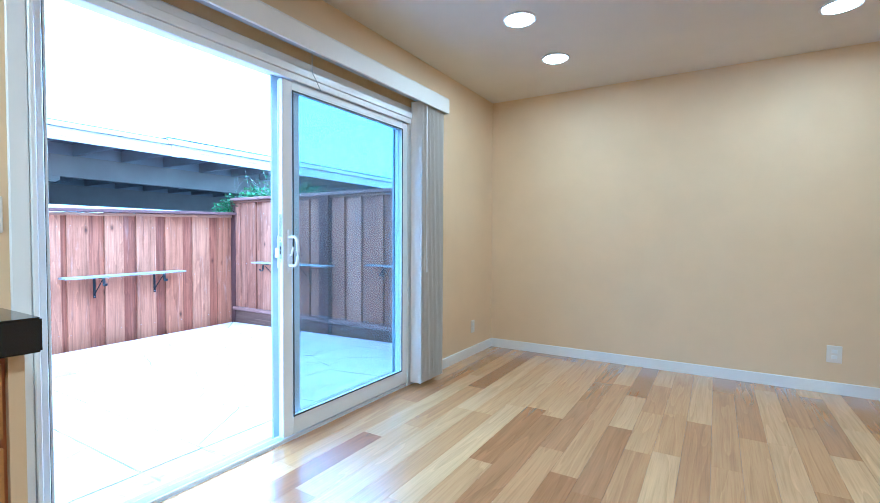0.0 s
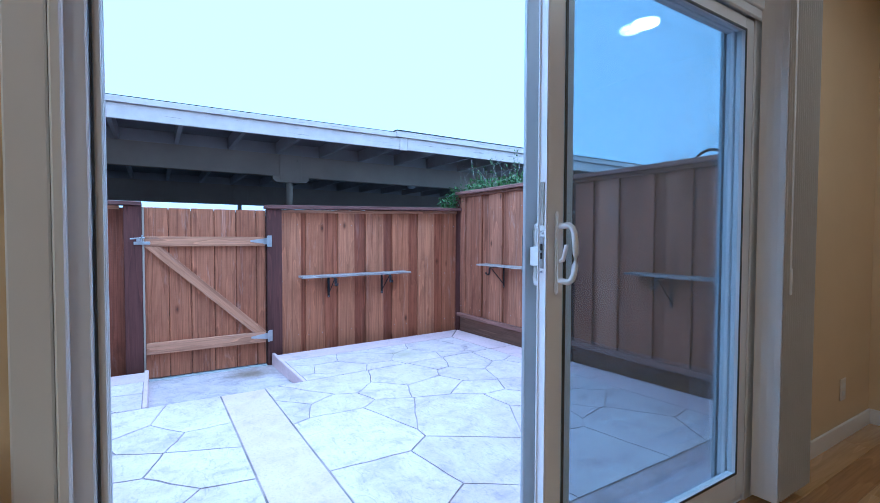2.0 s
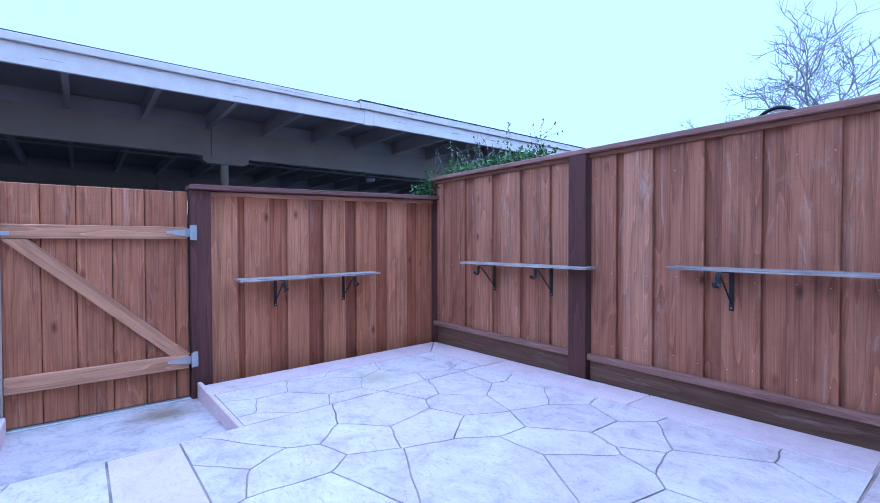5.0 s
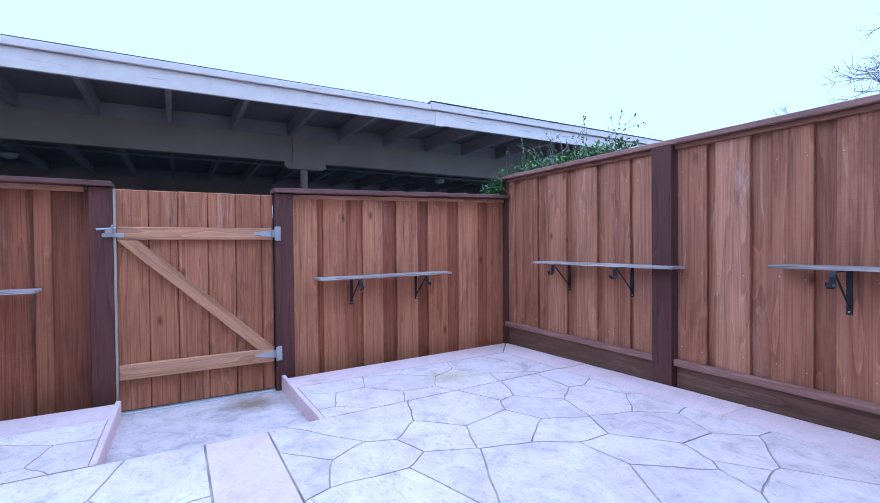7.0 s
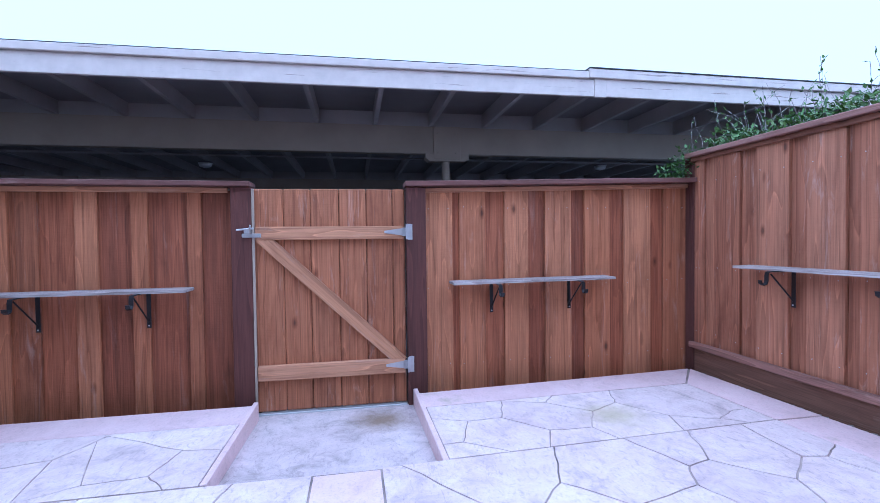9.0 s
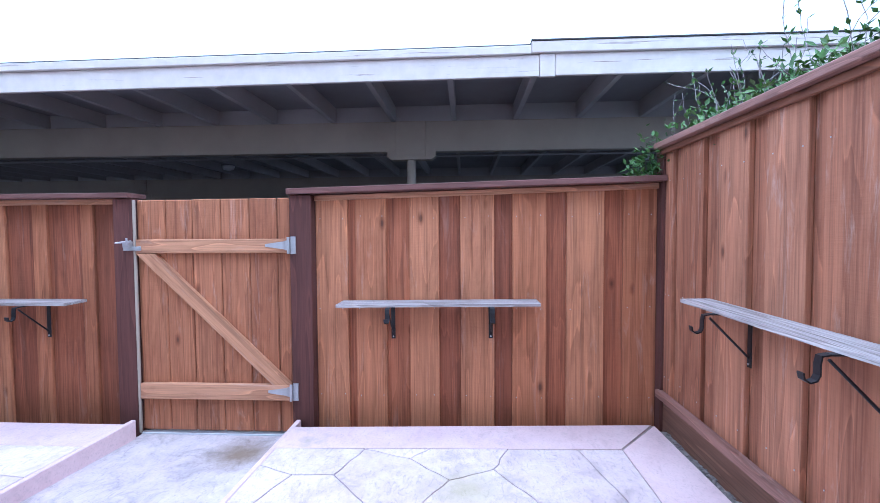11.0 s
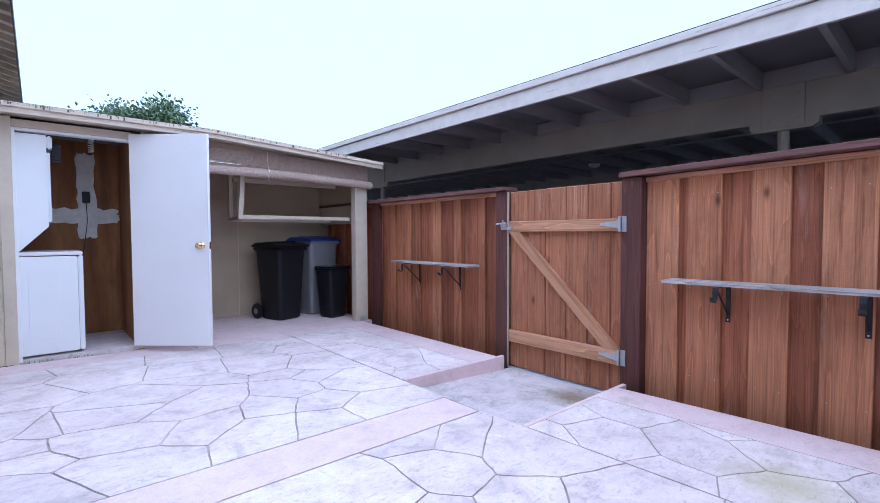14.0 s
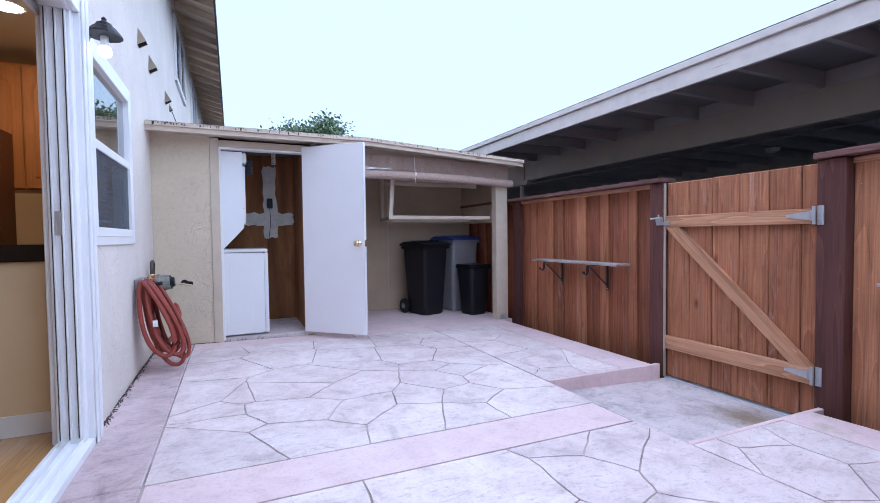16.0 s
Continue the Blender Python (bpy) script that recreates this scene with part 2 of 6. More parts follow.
M = {
    "wall": painted("beige_wall_paint", (0.74, 0.575, 0.335), 0.6, 0.06, 160, 0.06),
    "ceiling": painted("ceiling_paint", (0.74, 0.68, 0.58), 0.8, 0.05),
    "white": painted("white_trim_paint", (0.82, 0.82, 0.80), 0.35, 0.05, 60, 0.03),
    "vinyl": painted("white_vinyl", (0.86, 0.87, 0.89), 0.3, 0.06, 30, 0.02),
    "alu": painted("grey_aluminium", (0.50, 0.54, 0.58), 0.4, 0.1, 60, 0.02, 0.2),
    "vane": painted("cream_vane", (0.80, 0.77, 0.72), 0.5, 0.05),
    "black_stone": painted("black_granite", (0.012, 0.012, 0.014), 0.08, 0.4, 200, 0.0),
    "cab": wooden("honey_maple", ((0.48, 0.235, 0.045), (0.53, 0.27, 0.055), (0.57, 0.30, 0.065)), 0, (20, 1.5), 0.35, 0.05, False, streaky=0.3, ringy=0.12),
    "cab_v": wooden("honey_maple_upright", ((0.40, 0.15, 0.035), (0.44, 0.17, 0.04), (0.47, 0.19, 0.05)), 2, (20, 1.5), 0.35, 0.05, False, streaky=0.3, ringy=0.12),
    "floor": wooden("hickory_plank", ((0.28, 0.122, 0.034), (0.50, 0.290, 0.105), (0.62, 0.41, 0.178)), 1, (30, 1.4), 0.2, 0.03, False, streaky=0.32, ringy=0.35),
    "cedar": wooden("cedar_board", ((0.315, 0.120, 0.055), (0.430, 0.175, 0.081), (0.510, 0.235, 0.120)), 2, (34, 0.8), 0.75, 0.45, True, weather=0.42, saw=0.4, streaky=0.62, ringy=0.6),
    # boards set back: a redder wood, with the shade of the recess mixed in
    "cedar_red_shaded": wooden("red_shaded_board", ((0.215, 0.071, 0.034), (0.340, 0.119, 0.055), (0.430, 0.170, 0.078)), 2, (34, 0.8), 0.75, 0.45, True, weather=0.2, saw=0.4, streaky=0.7, ringy=0.5),
    "cedar_gate": wooden("cedar_gate_board", ((0.320, 0.126, 0.058), (0.360, 0.146, 0.068), (0.400, 0.170, 0.083)), 2, (34, 0.8), 0.75, 0.45, True, weather=0.55, saw=0.4, streaky=0.66, ringy=0.65),
    "cedar_side": wooden("pale_cedar_board", ((0.265, 0.104, 0.054), (0.370, 0.158, 0.085), (0.445, 0.214, 0.124)), 2, (34, 0.8), 0.75, 0.45, True, weather=0.65, saw=0.4, streaky=0.6, ringy=0.75),
    "cedar_d": wooden("cedar_brace", ((0.46, 0.235, 0.125), (0.51, 0.27, 0.15), (0.55, 0.30, 0.175)), 1, (30, 1.2), 0.75, 0.35, True, weather=0.5, turn=-math.atan2(0.808, 0.85), knot=(9, 5)),
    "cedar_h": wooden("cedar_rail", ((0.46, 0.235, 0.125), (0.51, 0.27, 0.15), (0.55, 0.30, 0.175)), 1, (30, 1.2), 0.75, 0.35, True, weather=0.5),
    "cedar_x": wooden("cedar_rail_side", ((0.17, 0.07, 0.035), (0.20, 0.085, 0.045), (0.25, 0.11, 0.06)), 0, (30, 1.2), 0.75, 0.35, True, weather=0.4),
    "post": wooden("dark_stained_post", ((0.085, 0.030, 0.024), (0.095, 0.034, 0.027), (0.11, 0.04, 0.032)), 2, (40, 2), 0.8, 0.4, False),
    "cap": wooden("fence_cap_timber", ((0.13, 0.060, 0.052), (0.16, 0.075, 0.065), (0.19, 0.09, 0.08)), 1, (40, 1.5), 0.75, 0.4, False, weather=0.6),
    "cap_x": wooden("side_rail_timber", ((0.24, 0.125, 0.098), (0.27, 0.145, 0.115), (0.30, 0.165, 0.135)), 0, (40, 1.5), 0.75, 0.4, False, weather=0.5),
    "kick": wooden("kick_timber", ((0.13, 0.068, 0.042), (0.15, 0.08, 0.05), (0.17, 0.09, 0.058)), 0, (30, 1.2), 0.8, 0.3, False, weather=0.4),
    "old_pipe": painted("rusty_pipe", (0.16, 0.12, 0.10), 0.6, 0.5, 60, 0.3, 0.4, 25),
    "grey_wood": wooden("weathered_plank", ((0.36, 0.34, 0.35), (0.42, 0.40, 0.41), (0.54, 0.52, 0.53)), 1, (44, 1.5), 0.8, 0.6, False, streaky=1.0, weather=0.5),
    "grey_wood_x": wooden("weathered_plank_side", ((0.36, 0.34, 0.35), (0.42, 0.40, 0.41), (0.54, 0.52, 0.53)), 0, (44, 1.5), 0.8, 0.6, False, streaky=1.0, weather=0.5),
    "iron": painted("black_iron", (0.022, 0.022, 0.026), 0.45, 0.2, 90, 0.1, 0.3),
    "galv": painted("galvanised_steel", (0.55, 0.56, 0.58), 0.4, 0.2, 40, 0.1, 0.7, 14),
    "fascia": flaking("peeling_fascia_paint", (0.62, 0.565, 0.525), (0.22, 0.17, 0.15)),
    "beam": painted("taupe_beam_paint", (0.40, 0.34, 0.275), 0.7, 0.15, 70, 0.15),
    "rafter": painted("grey_rafter_paint", (0.43, 0.405, 0.40), 0.7, 0.15, 70, 0.15),
    "deck": painted("grey_roof_deck", (0.29, 0.28, 0.29), 0.8, 0.2),
    "roofing": painted("dark_roofing", (0.06, 0.055, 0.055), 0.9, 0.3, 200, 0.4),
    "stucco": stuccoed("tan_stucco", (0.66, 0.575, 0.43)),
    "stucco_pale": stuccoed("pale_stucco", (0.78, 0.72, 0.66)),
    "tan": painted("tan_trim_paint", (0.60, 0.515, 0.40), 0.6, 0.14, 60, 0.15, blotch=7),
    "tan_wall": painted("tan_shed_board", (0.50, 0.405, 0.28), 0.8, 0.18, 60, 0.2),
    "conc": stone_mat("pink_concrete", (0.82, 0.67, 0.67), (0.78, 0.62, 0.62), (0.71, 0.56, 0.56), wear=0.35),
    "conc_worn": stone_mat("trodden_pink_concrete", (0.66, 0.55, 0.55), (0.57, 0.46, 0.46), (0.40, 0.33, 0.34), wear=0.8),
    "stone": stone_mat("stamped_flagstone", (0.80, 0.715, 0.705), (0.72, 0.62, 0.61), (0.57, 0.49, 0.485), 0.7, (-4.41, 3.47, -0.05), (0.46, 0.42, 0.20), 0.6),
    "ramp": stone_mat("worn_concrete", (0.66, 0.59, 0.59), (0.57, 0.51, 0.51), (0.40, 0.36, 0.35), 0.85, (-4.93, 2.15, -0.17)),
    "joint": painted("joint_grout", (0.55, 0.46, 0.42), 0.95, 0.74, 40, 0.3, blotch=3.2),
    "soil": painted("dark_soil", (0.06, 0.045, 0.035), 0.95, 0.4, 60, 0.4, blotch=20),
    "tan_x": flaking("peeling_tan_paint", (0.66, 0.56, 0.45), (0.26, 0.19, 0.13), 0),
    "stain": painted("dark_drip_stain", (0.13, 0.105, 0.085), 0.9, 0.4, 60, 0.2, blotch=30),
    "asphalt": painted("asphalt", (0.085, 0.085, 0.09), 0.9, 0.25, 200, 0.3),
    "pebble": painted("pebbles", (0.30, 0.27, 0.25), 0.8, 0.5, 20, 0.3, blotch=40),
    "appliance": painted("white_enamel", (0.80, 0.81, 0.82), 0.25, 0.03, 40, 0.0),
    "door": painted("white_door_paint", (0.80, 0.79, 0.81), 0.4, 0.04, 90, 0.06),
    "brass": painted("polished_brass", (0.82, 0.64, 0.38), 0.2, 0.1, 30, 0.0, 1.0),
    "ply": wooden("brown_plywood", ((0.17, 0.070, 0.024), (0.27, 0.118, 0.042), (0.35, 0.165, 0.066)), 2, (7, 2.2), 0.8, 0.2, False, tone_span=0, weather=0.0, streaky=0.4, ringy=0.25),
    "plaster": painted("white_joint_compound", (0.72, 0.69, 0.64), 0.9, 0.25, 30, 0.3, blotch=12),
    "black_plastic": painted("black_plastic", (0.014, 0.014, 0.018), 0.42, 0.3, 60, 0.05),
    "grey_plastic": painted("grey_plastic", (0.26, 0.26, 0.27), 0.45, 0.12, 60, 0.05),
    "blue_plastic": painted("blue_plastic", (0.04, 0.07, 0.30), 0.4, 0.1, 60, 0.05),
    "reed": painted("woven_reed", (0.56, 0.43, 0.36), 0.85, 0.35, 150, 0.4, blotch=60),
    "hose": painted("red_rubber_hose", (0.30, 0.060, 0.040), 0.5, 0.2, 90, 0.05),
    "leaf": wooden("green_leaf", ((0.035, 0.10, 0.018), (0.075, 0.18, 0.035), (0.16, 0.28, 0.08)), 2, (30, 9), 0.5, 0.1, False, tone_span=0),
    "twig": painted("grey_bark", (0.36, 0.32, 0.33), 0.9, 0.3),
    "tree_leaf": painted("dark_tree_leaf", (0.13, 0.19, 0.085), 0.6, 0.5, 30, 0.0, blotch=3),
    # painted shade for the insides of small openings
    "dark": painted("opening_shade", (0.015, 0.014, 0.013), 0.9, 0.3),
    "bulb": glowing("lit_bulb", (1.0, 0.93, 0.85), 6.0),
    "can": glowing("lit_downlight", (1.0, 0.87, 0.70), 9.0),
    "glass": glassy("tinted_pane", (0.845, 0.89, 0.92)),
    "clear": glassy("window_pane", (0.85, 0.895, 0.925)),
    "screen": meshy("insect_screen", (0.27, 0.29, 0.30), 0.22),
    "kitchen_screen": meshy("fine_insect_screen", (0.10, 0.11, 0.13), 0.4),
    "sash": glassy("coated_sash_pane", (0.6, 0.64, 0.66), 0.28),
    "eave": painted("weathered_eave_paint", (0.66, 0.54, 0.40), 0.7, 0.10, 60, 0.15, blotch=7),
    "fascia_dark": painted("dark_eave_fascia", (0.05, 0.035, 0.03), 0.6, 0.3),
    "tag": painted("white_hose_tag", (0.8, 0.82, 0.86), 0.5, 0.05),
    "ivory": painted("ivory_plastic", (0.78, 0.74, 0.66), 0.4, 0.04, 30, 0.0),
    "gasket": painted("dark_gasket_and_groove", (0.05, 0.055, 0.06), 0.5, 0.1),
    "night_glass": painted("dark_window_glass", (0.03, 0.035, 0.045), 0.05, 0.1, 10, 0.0),
    "regulator": painted("weathered_regulator_paint", (0.30, 0.31, 0.26), 0.6, 0.4, 60, 0.2, blotch=20),
    "sticker": painted("old_paper_sticker", (0.45, 0.42, 0.38), 0.8, 0.4, 60, 0.1, blotch=60),
    "oak": painted("brown_panel", (0.13, 0.045, 0.014), 0.5, 0.2),
}

M["black_plastic"].node_tree.nodes["Principled BSDF"].inputs["Specular IOR Level"].default_value = 0.25
floor_coat = M["floor"].node_tree.nodes["Principled BSDF"].inputs
floor_coat["Coat Weight"].default_value, floor_coat["Coat Roughness"].default_value = 1.0, 0.22

# ---- building helpers ----
def box(bm, x0, x1, y0, y1, z0, z1, m=None):
    """A box between two corners, turned by m if given."""
    vs = [bm.verts.new(p) for p in ((x0, y0, z0), (x1, y0, z0), (x1, y1, z0), (x0, y1, z0), (x0, y0, z1), (x1, y0, z1), (x1, y1, z1), (x0, y1, z1))]
    for f in ((3, 2, 1, 0), (4, 5, 6, 7), (0, 1, 5, 4), (1, 2, 6, 5), (2, 3, 7, 6), (3, 0, 4, 7)):
        bm.faces.new([vs[i] for i in f])
    if m is not None:
        for v in vs:
            v.co = m @ v.co
    return bm


def boxes(*dims, bevel=0.0, segs=1):
    bm = bmesh.new()
    for d in dims:
        box(bm, *d)
    if bevel:
        bmesh.ops.bevel(bm, geom=bm.edges[:], offset=bevel, segments=segs, affect="EDGES", clamp_overlap=True)
    return bm


def rod(bm, a, b, r, r2=None, sides=10):
    a, b = Vector(a), Vector(b)
    q = (b - a).to_track_quat("Z", "Y").to_matrix().to_4x4()
    bmesh.ops.create_cone(bm, cap_ends=True, segments=sides, radius1=r, radius2=r if r2 is None else r2, depth=(b - a).length, matrix=Matrix.Translation((a + b) / 2) @ q)
    return bm


def lathe(bm, profile, centre=(0, 0, 0), sides=20, m=None):
    """Turns (radius, height) pairs round the z axis."""
    rings = []
    for r, z in profile:
        rings.append([bm.verts.new((centre[0] + r * math.cos(2 * math.pi * k / sides), centre[1] + r * math.sin(2 * math.pi * k / sides), centre[2] + z)) for k in range(sides)])
    for a, b in zip(rings, rings[1:]):
        for k in range(sides):
            bm.faces.new((a[k], a[(k + 1) % sides], b[(k + 1) % sides], b[k]))
    bm.faces.new(rings[0][::-1])
    bm.faces.new(rings[-1])
    if m is not None:
        for ring in rings:
            for v in ring:
                v.co = m @ v.co
    return bm


def tube(bm, pts, r, sides=8):
    """A pipe through points."""
    pts = [Vector(p) for p in pts]
    rings = []
    for i, p in enumerate(pts):
        d = (pts[min(i + 1, len(pts) - 1)] - pts[max(i - 1, 0)]).normalized()
        q = d.to_track_quat("Z", "Y")
        rings.append([bm.verts.new(p + q @ Vector((r * math.cos(2 * math.pi * k / sides), r * math.sin(2 * math.pi * k / sides), 0))) for k in range(sides)])
    for a, b in zip(rings, rings[1:]):
        for k in range(sides):
            bm.faces.new((a[k], a[(k + 1) % sides], b[(k + 1) % sides], b[k]))
    bm.faces.new(rings[0][::-1])
    bm.faces.new(rings[-1])
    return bm


def prism(bm, poly, z0, z1, inset=0.0, m=None):
    """A slab over a polygon, with its top edge drawn in by inset."""
    c = sum((Vector((*p, 0)) for p in poly), Vector()) / len(poly)
    low = [bm.verts.new((*p, z0)) for p in poly]
    top = []
    for p in poly:
        d = c - Vector((*p, 0))
        q = Vector((*p, 0)) + d.normalized() * inset
        top.append(bm.verts.new((q.x, q.y, z1)))
    k = len(poly)
    bm.faces.new(top)
    bm.faces.new(low[::-1])
    for i in range(k):
        bm.faces.new((low[i], low[(i + 1) % k], top[(i + 1) % k], top[i]))
    if m is not None:
        for v in low + top:
            v.co = m @ v.co
    return bm


def part(name, bm, material, parent=None, label="", smooth=False):
    me = bpy.data.meshes.new(name)
    bmesh.ops.recalc_face_normals(bm, faces=bm.faces[:])
    bm.to_mesh(me)
    bm.free()
    me.materials.append(M[material] if isinstance(material, str) else material)
    if smooth:
        for p in me.polygons:
            p.use_smooth = True
    ob = new(name, me)
    if parent is not None:
        ob.parent = parent
    if label:
        ob["label"] = label
    return ob


def thing(name, label, category, group="", at=None, kind=""):
    ob = new(name)
    ob.empty_display_size = 0.1
    if at is not None:
        ob.matrix_world = at
    return tagged(ob, label, category, group, kind)


def setting(name, bm, material, label, category="", smooth=False):
    return tagged(part(name, bm, material, None, "", smooth), label, category or name.split("_")[0], "", "structure")


def slope(x):
    """Height of the patio, which falls gently away from the house."""
    return -0.012 + 0.0178 * (x + 1.5)
# ---- plan: door wall along y at x = -1.40 inside and -1.50 outside; back fence x = -5.27; side fence y = 4.66 ----
IN, OUT, FENCE, SIDE = -1.40, -1.50, -5.27, 4.66

# house: floor, walls, ceiling
floor = setting("floor", boxes((-1.40, 3.2, -2.6, 4.86, -0.12, 0.016)), "joint", "hickory plank floor in mixed honey and brown tones", "floor")
setting("ceiling", boxes((-1.40, 3.2, -2.6, 4.86, 2.42, 2.6)), "ceiling", "smooth off-white painted ceiling with recessed lights", "ceiling")
DOOR_Y0, DOOR_Y1, DOOR_TOP = 1.30, 3.60, 1.99
WIN_Y0, WIN_Y1, WIN_Z0, WIN_Z1 = 0.105, 1.065, 0.95, 1.91
def pierced(x0, x1, top, y0=-14.0, y1=4.96):
    """The door wall with its door and kitchen window left open."""
    return boxes((x0, x1, DOOR_Y1, y1, -0.1, top), (x0, x1, DOOR_Y0, DOOR_Y1, DOOR_TOP, top),
                 (x0, x1, WIN_Y1, DOOR_Y0, -0.1, top), (x0, x1, y0, WIN_Y0, -0.1, top),
                 (x0, x1, WIN_Y0, WIN_Y1, -0.1, WIN_Z0), (x0, x1, WIN_Y0, WIN_Y1, WIN_Z1, top))
setting("wall_west_inner", pierced(-1.445, IN, 2.6, -2.6, 4.86), "wall", "beige painted wall around the sliding patio door", "wall")
setting("wall_north", boxes((-1.445, 3.2, 4.86, 4.96, 0, 2.6)), "wall", "plain beige painted dining room wall", "wall")
setting("wall_east", boxes((3.2, 3.3, -2.7, 4.96, 0, 2.6)), "wall", "plain beige painted wall", "wall")
setting("wall_south", boxes((-1.445, 3.2, -2.7, -2.6, 0, 2.6)), "wall", "plain beige painted kitchen wall", "wall")
setting("wall_west_outer", pierced(OUT, -1.447, 4.05), "stucco_pale", "pale textured stucco wall of the house, two storeys high", "wall")
setting("baseboard", boxes((-1.398, 3.2, 4.846, 4.859, 0.02, 0.105), (-1.399, -1.386, 3.78, 4.845, 0.02, 0.105), bevel=0.003), "white", "white painted baseboard along beige walls", "baseboard")

# ---- patio: sloping slab, strips, flagstones ----
tilt = Matrix(((1, 0, 0, 0), (0, 1, 0, 0), (0.0178, 0, 1, -0.012 + 0.0178 * 1.5), (0, 0, 0, 1)))
def slab(x0, x1, y0, y1, top=0.0, deep=0.25, bevel=0.006):
    bm = boxes((x0, x1, y0, y1, -deep, top), bevel=bevel)
    bmesh.ops.transform(bm, matrix=tilt, verts=bm.verts[:])
    return bm
setting("ground", boxes((-400, 400, -400, 400, -0.6, -0.32)), "asphalt", "dark asphalt ground beyond the fences", "ground")
def joint_x(y):
    """The joint between the patio and its back band, a little askew."""
    return -4.05 - 0.040 * max(0.0, y - 2.0)
def band_x(y):
    return -4.745 - 0.034 * max(0.0, y - 1.5)
def edge_x(y):
    """The far edge of the back strip, short of the fence."""
    return -5.055 - 0.056 * max(0.0, y - 2.4)
PATIO_END = 4.60
patio_bm = bmesh.new()
prism(patio_bm, [(edge_x(2.40), 2.40), (-1.5, 2.40), (-1.5, PATIO_END), (edge_x(PATIO_END), PATIO_END)], -0.3, -0.006)
for d in ((-4.05, -1.5, 1.37, 2.40), (edge_x(0), -1.5, -0.80, 1.37), (-5.2, -1.5, -2.1, -0.80)):
    box(patio_bm, d[0], d[1], d[2], d[3], -0.3, -0.006)
bmesh.ops.transform(patio_bm, matrix=tilt, verts=patio_bm.verts[:])
patio = setting("patio", patio_bm, "joint", "stamped concrete flagstone patio, pale pinkish grey", "patio")
for d in ((-1.79, -1.50, -0.78, 1.806), (-1.79, -1.50, 1.815, 2.104), (-1.79, -1.50, 2.113, PATIO_END),
          (-4.13, -2.9, 4.302, PATIO_END), (-2.896, -1.80, 4.302, PATIO_END),
          (edge_x(0), -4.75, -0.52, 1.37), (-3.20, -1.80, -0.79, -0.53), (-4.03, -3.206, -0.79, -0.53), (edge_x(0), -4.038, -0.79, -0.53)):
    part("concrete_strip", slab(*d), "conc_worn" if d[0] == -1.79 else "conc", patio, "smooth pinkish concrete border strip")
part("concrete_strip", slab(-5.2, -2.85, -2.08, -0.795), "conc", patio, "smooth pinkish concrete shed floor")
back_strip = prism(bmesh.new(), [(edge_x(2.4), 2.40), (band_x(2.4) - 0.004, 2.40), (band_x(4.298) - 0.004, 4.298), (edge_x(PATIO_END), PATIO_END - 0.012)], -0.25, 0, 0.004, tilt)
part("concrete_strip", back_strip, "conc", patio, "smooth pinkish concrete border strip")
mid_strip = prism(bmesh.new(), [(-4.035, 1.815), (-1.80, 1.815), (-1.80, 2.104), (-4.035, 2.104)], -0.25, 0, 0.004, tilt)
part("concrete_strip", mid_strip, "conc", patio, "smooth pinkish concrete border strip")
end_strip = prism(bmesh.new(), [(band_x(4.3) + 0.001, 4.302), (-4.136, 4.302), (-4.136, PATIO_END), (edge_x(PATIO_END) + 0.008, PATIO_END)], -0.25, 0, 0.004, tilt)
part("concrete_strip", end_strip, "conc", patio, "smooth pinkish concrete border strip")
part("soil_gap", boxes((-5.30, -4.98, -0.79, 1.36, -0.4, -0.24), (-5.30, -5.0, 2.41, 4.66, -0.4, -0.24)), "soil", patio, "dark soil gap under the fence")
# ramp pad in front of the gate
pad = bmesh.new()
pv = [pad.verts.new(p) for p in ((-5.3, 1.36, -0.205), (-5.3, 2.41, -0.205), (-4.04, 2.41, -0.135), (-4.04, 1.36, -0.135), (-5.3, 1.36, -0.4), (-5.3, 2.41, -0.4), (-4.04, 2.41, -0.4), (-4.04, 1.36, -0.4))]
for f in ((0, 3, 2, 1), (4, 5, 6, 7), (0, 1, 5, 4), (1, 2, 6, 5), (2, 3, 7, 6), (3, 0, 4, 7)):
    pad.faces.new([pv[i] for i in f])
part("gate_landing", pad, "ramp", patio, "worn grey concrete landing sloping down to the gate")
def clip_poly(poly, p, nrm):
    """Keeps the side of a line through p that nrm points away from."""
    out = []
    for a, b in zip(poly, poly[1:] + poly[:1]):
        da, db = (a[0] - p[0]) * nrm[0] + (a[1] - p[1]) * nrm[1], (b[0] - p[0]) * nrm[0] + (b[1] - p[1]) * nrm[1]
        if da <= 0:
            out.append(a)
        if da * db < 0:
            t = da / (da - db)
            out.append((a[0] + t * (b[0] - a[0]), a[1] + t * (b[1] - a[1])))
    return out
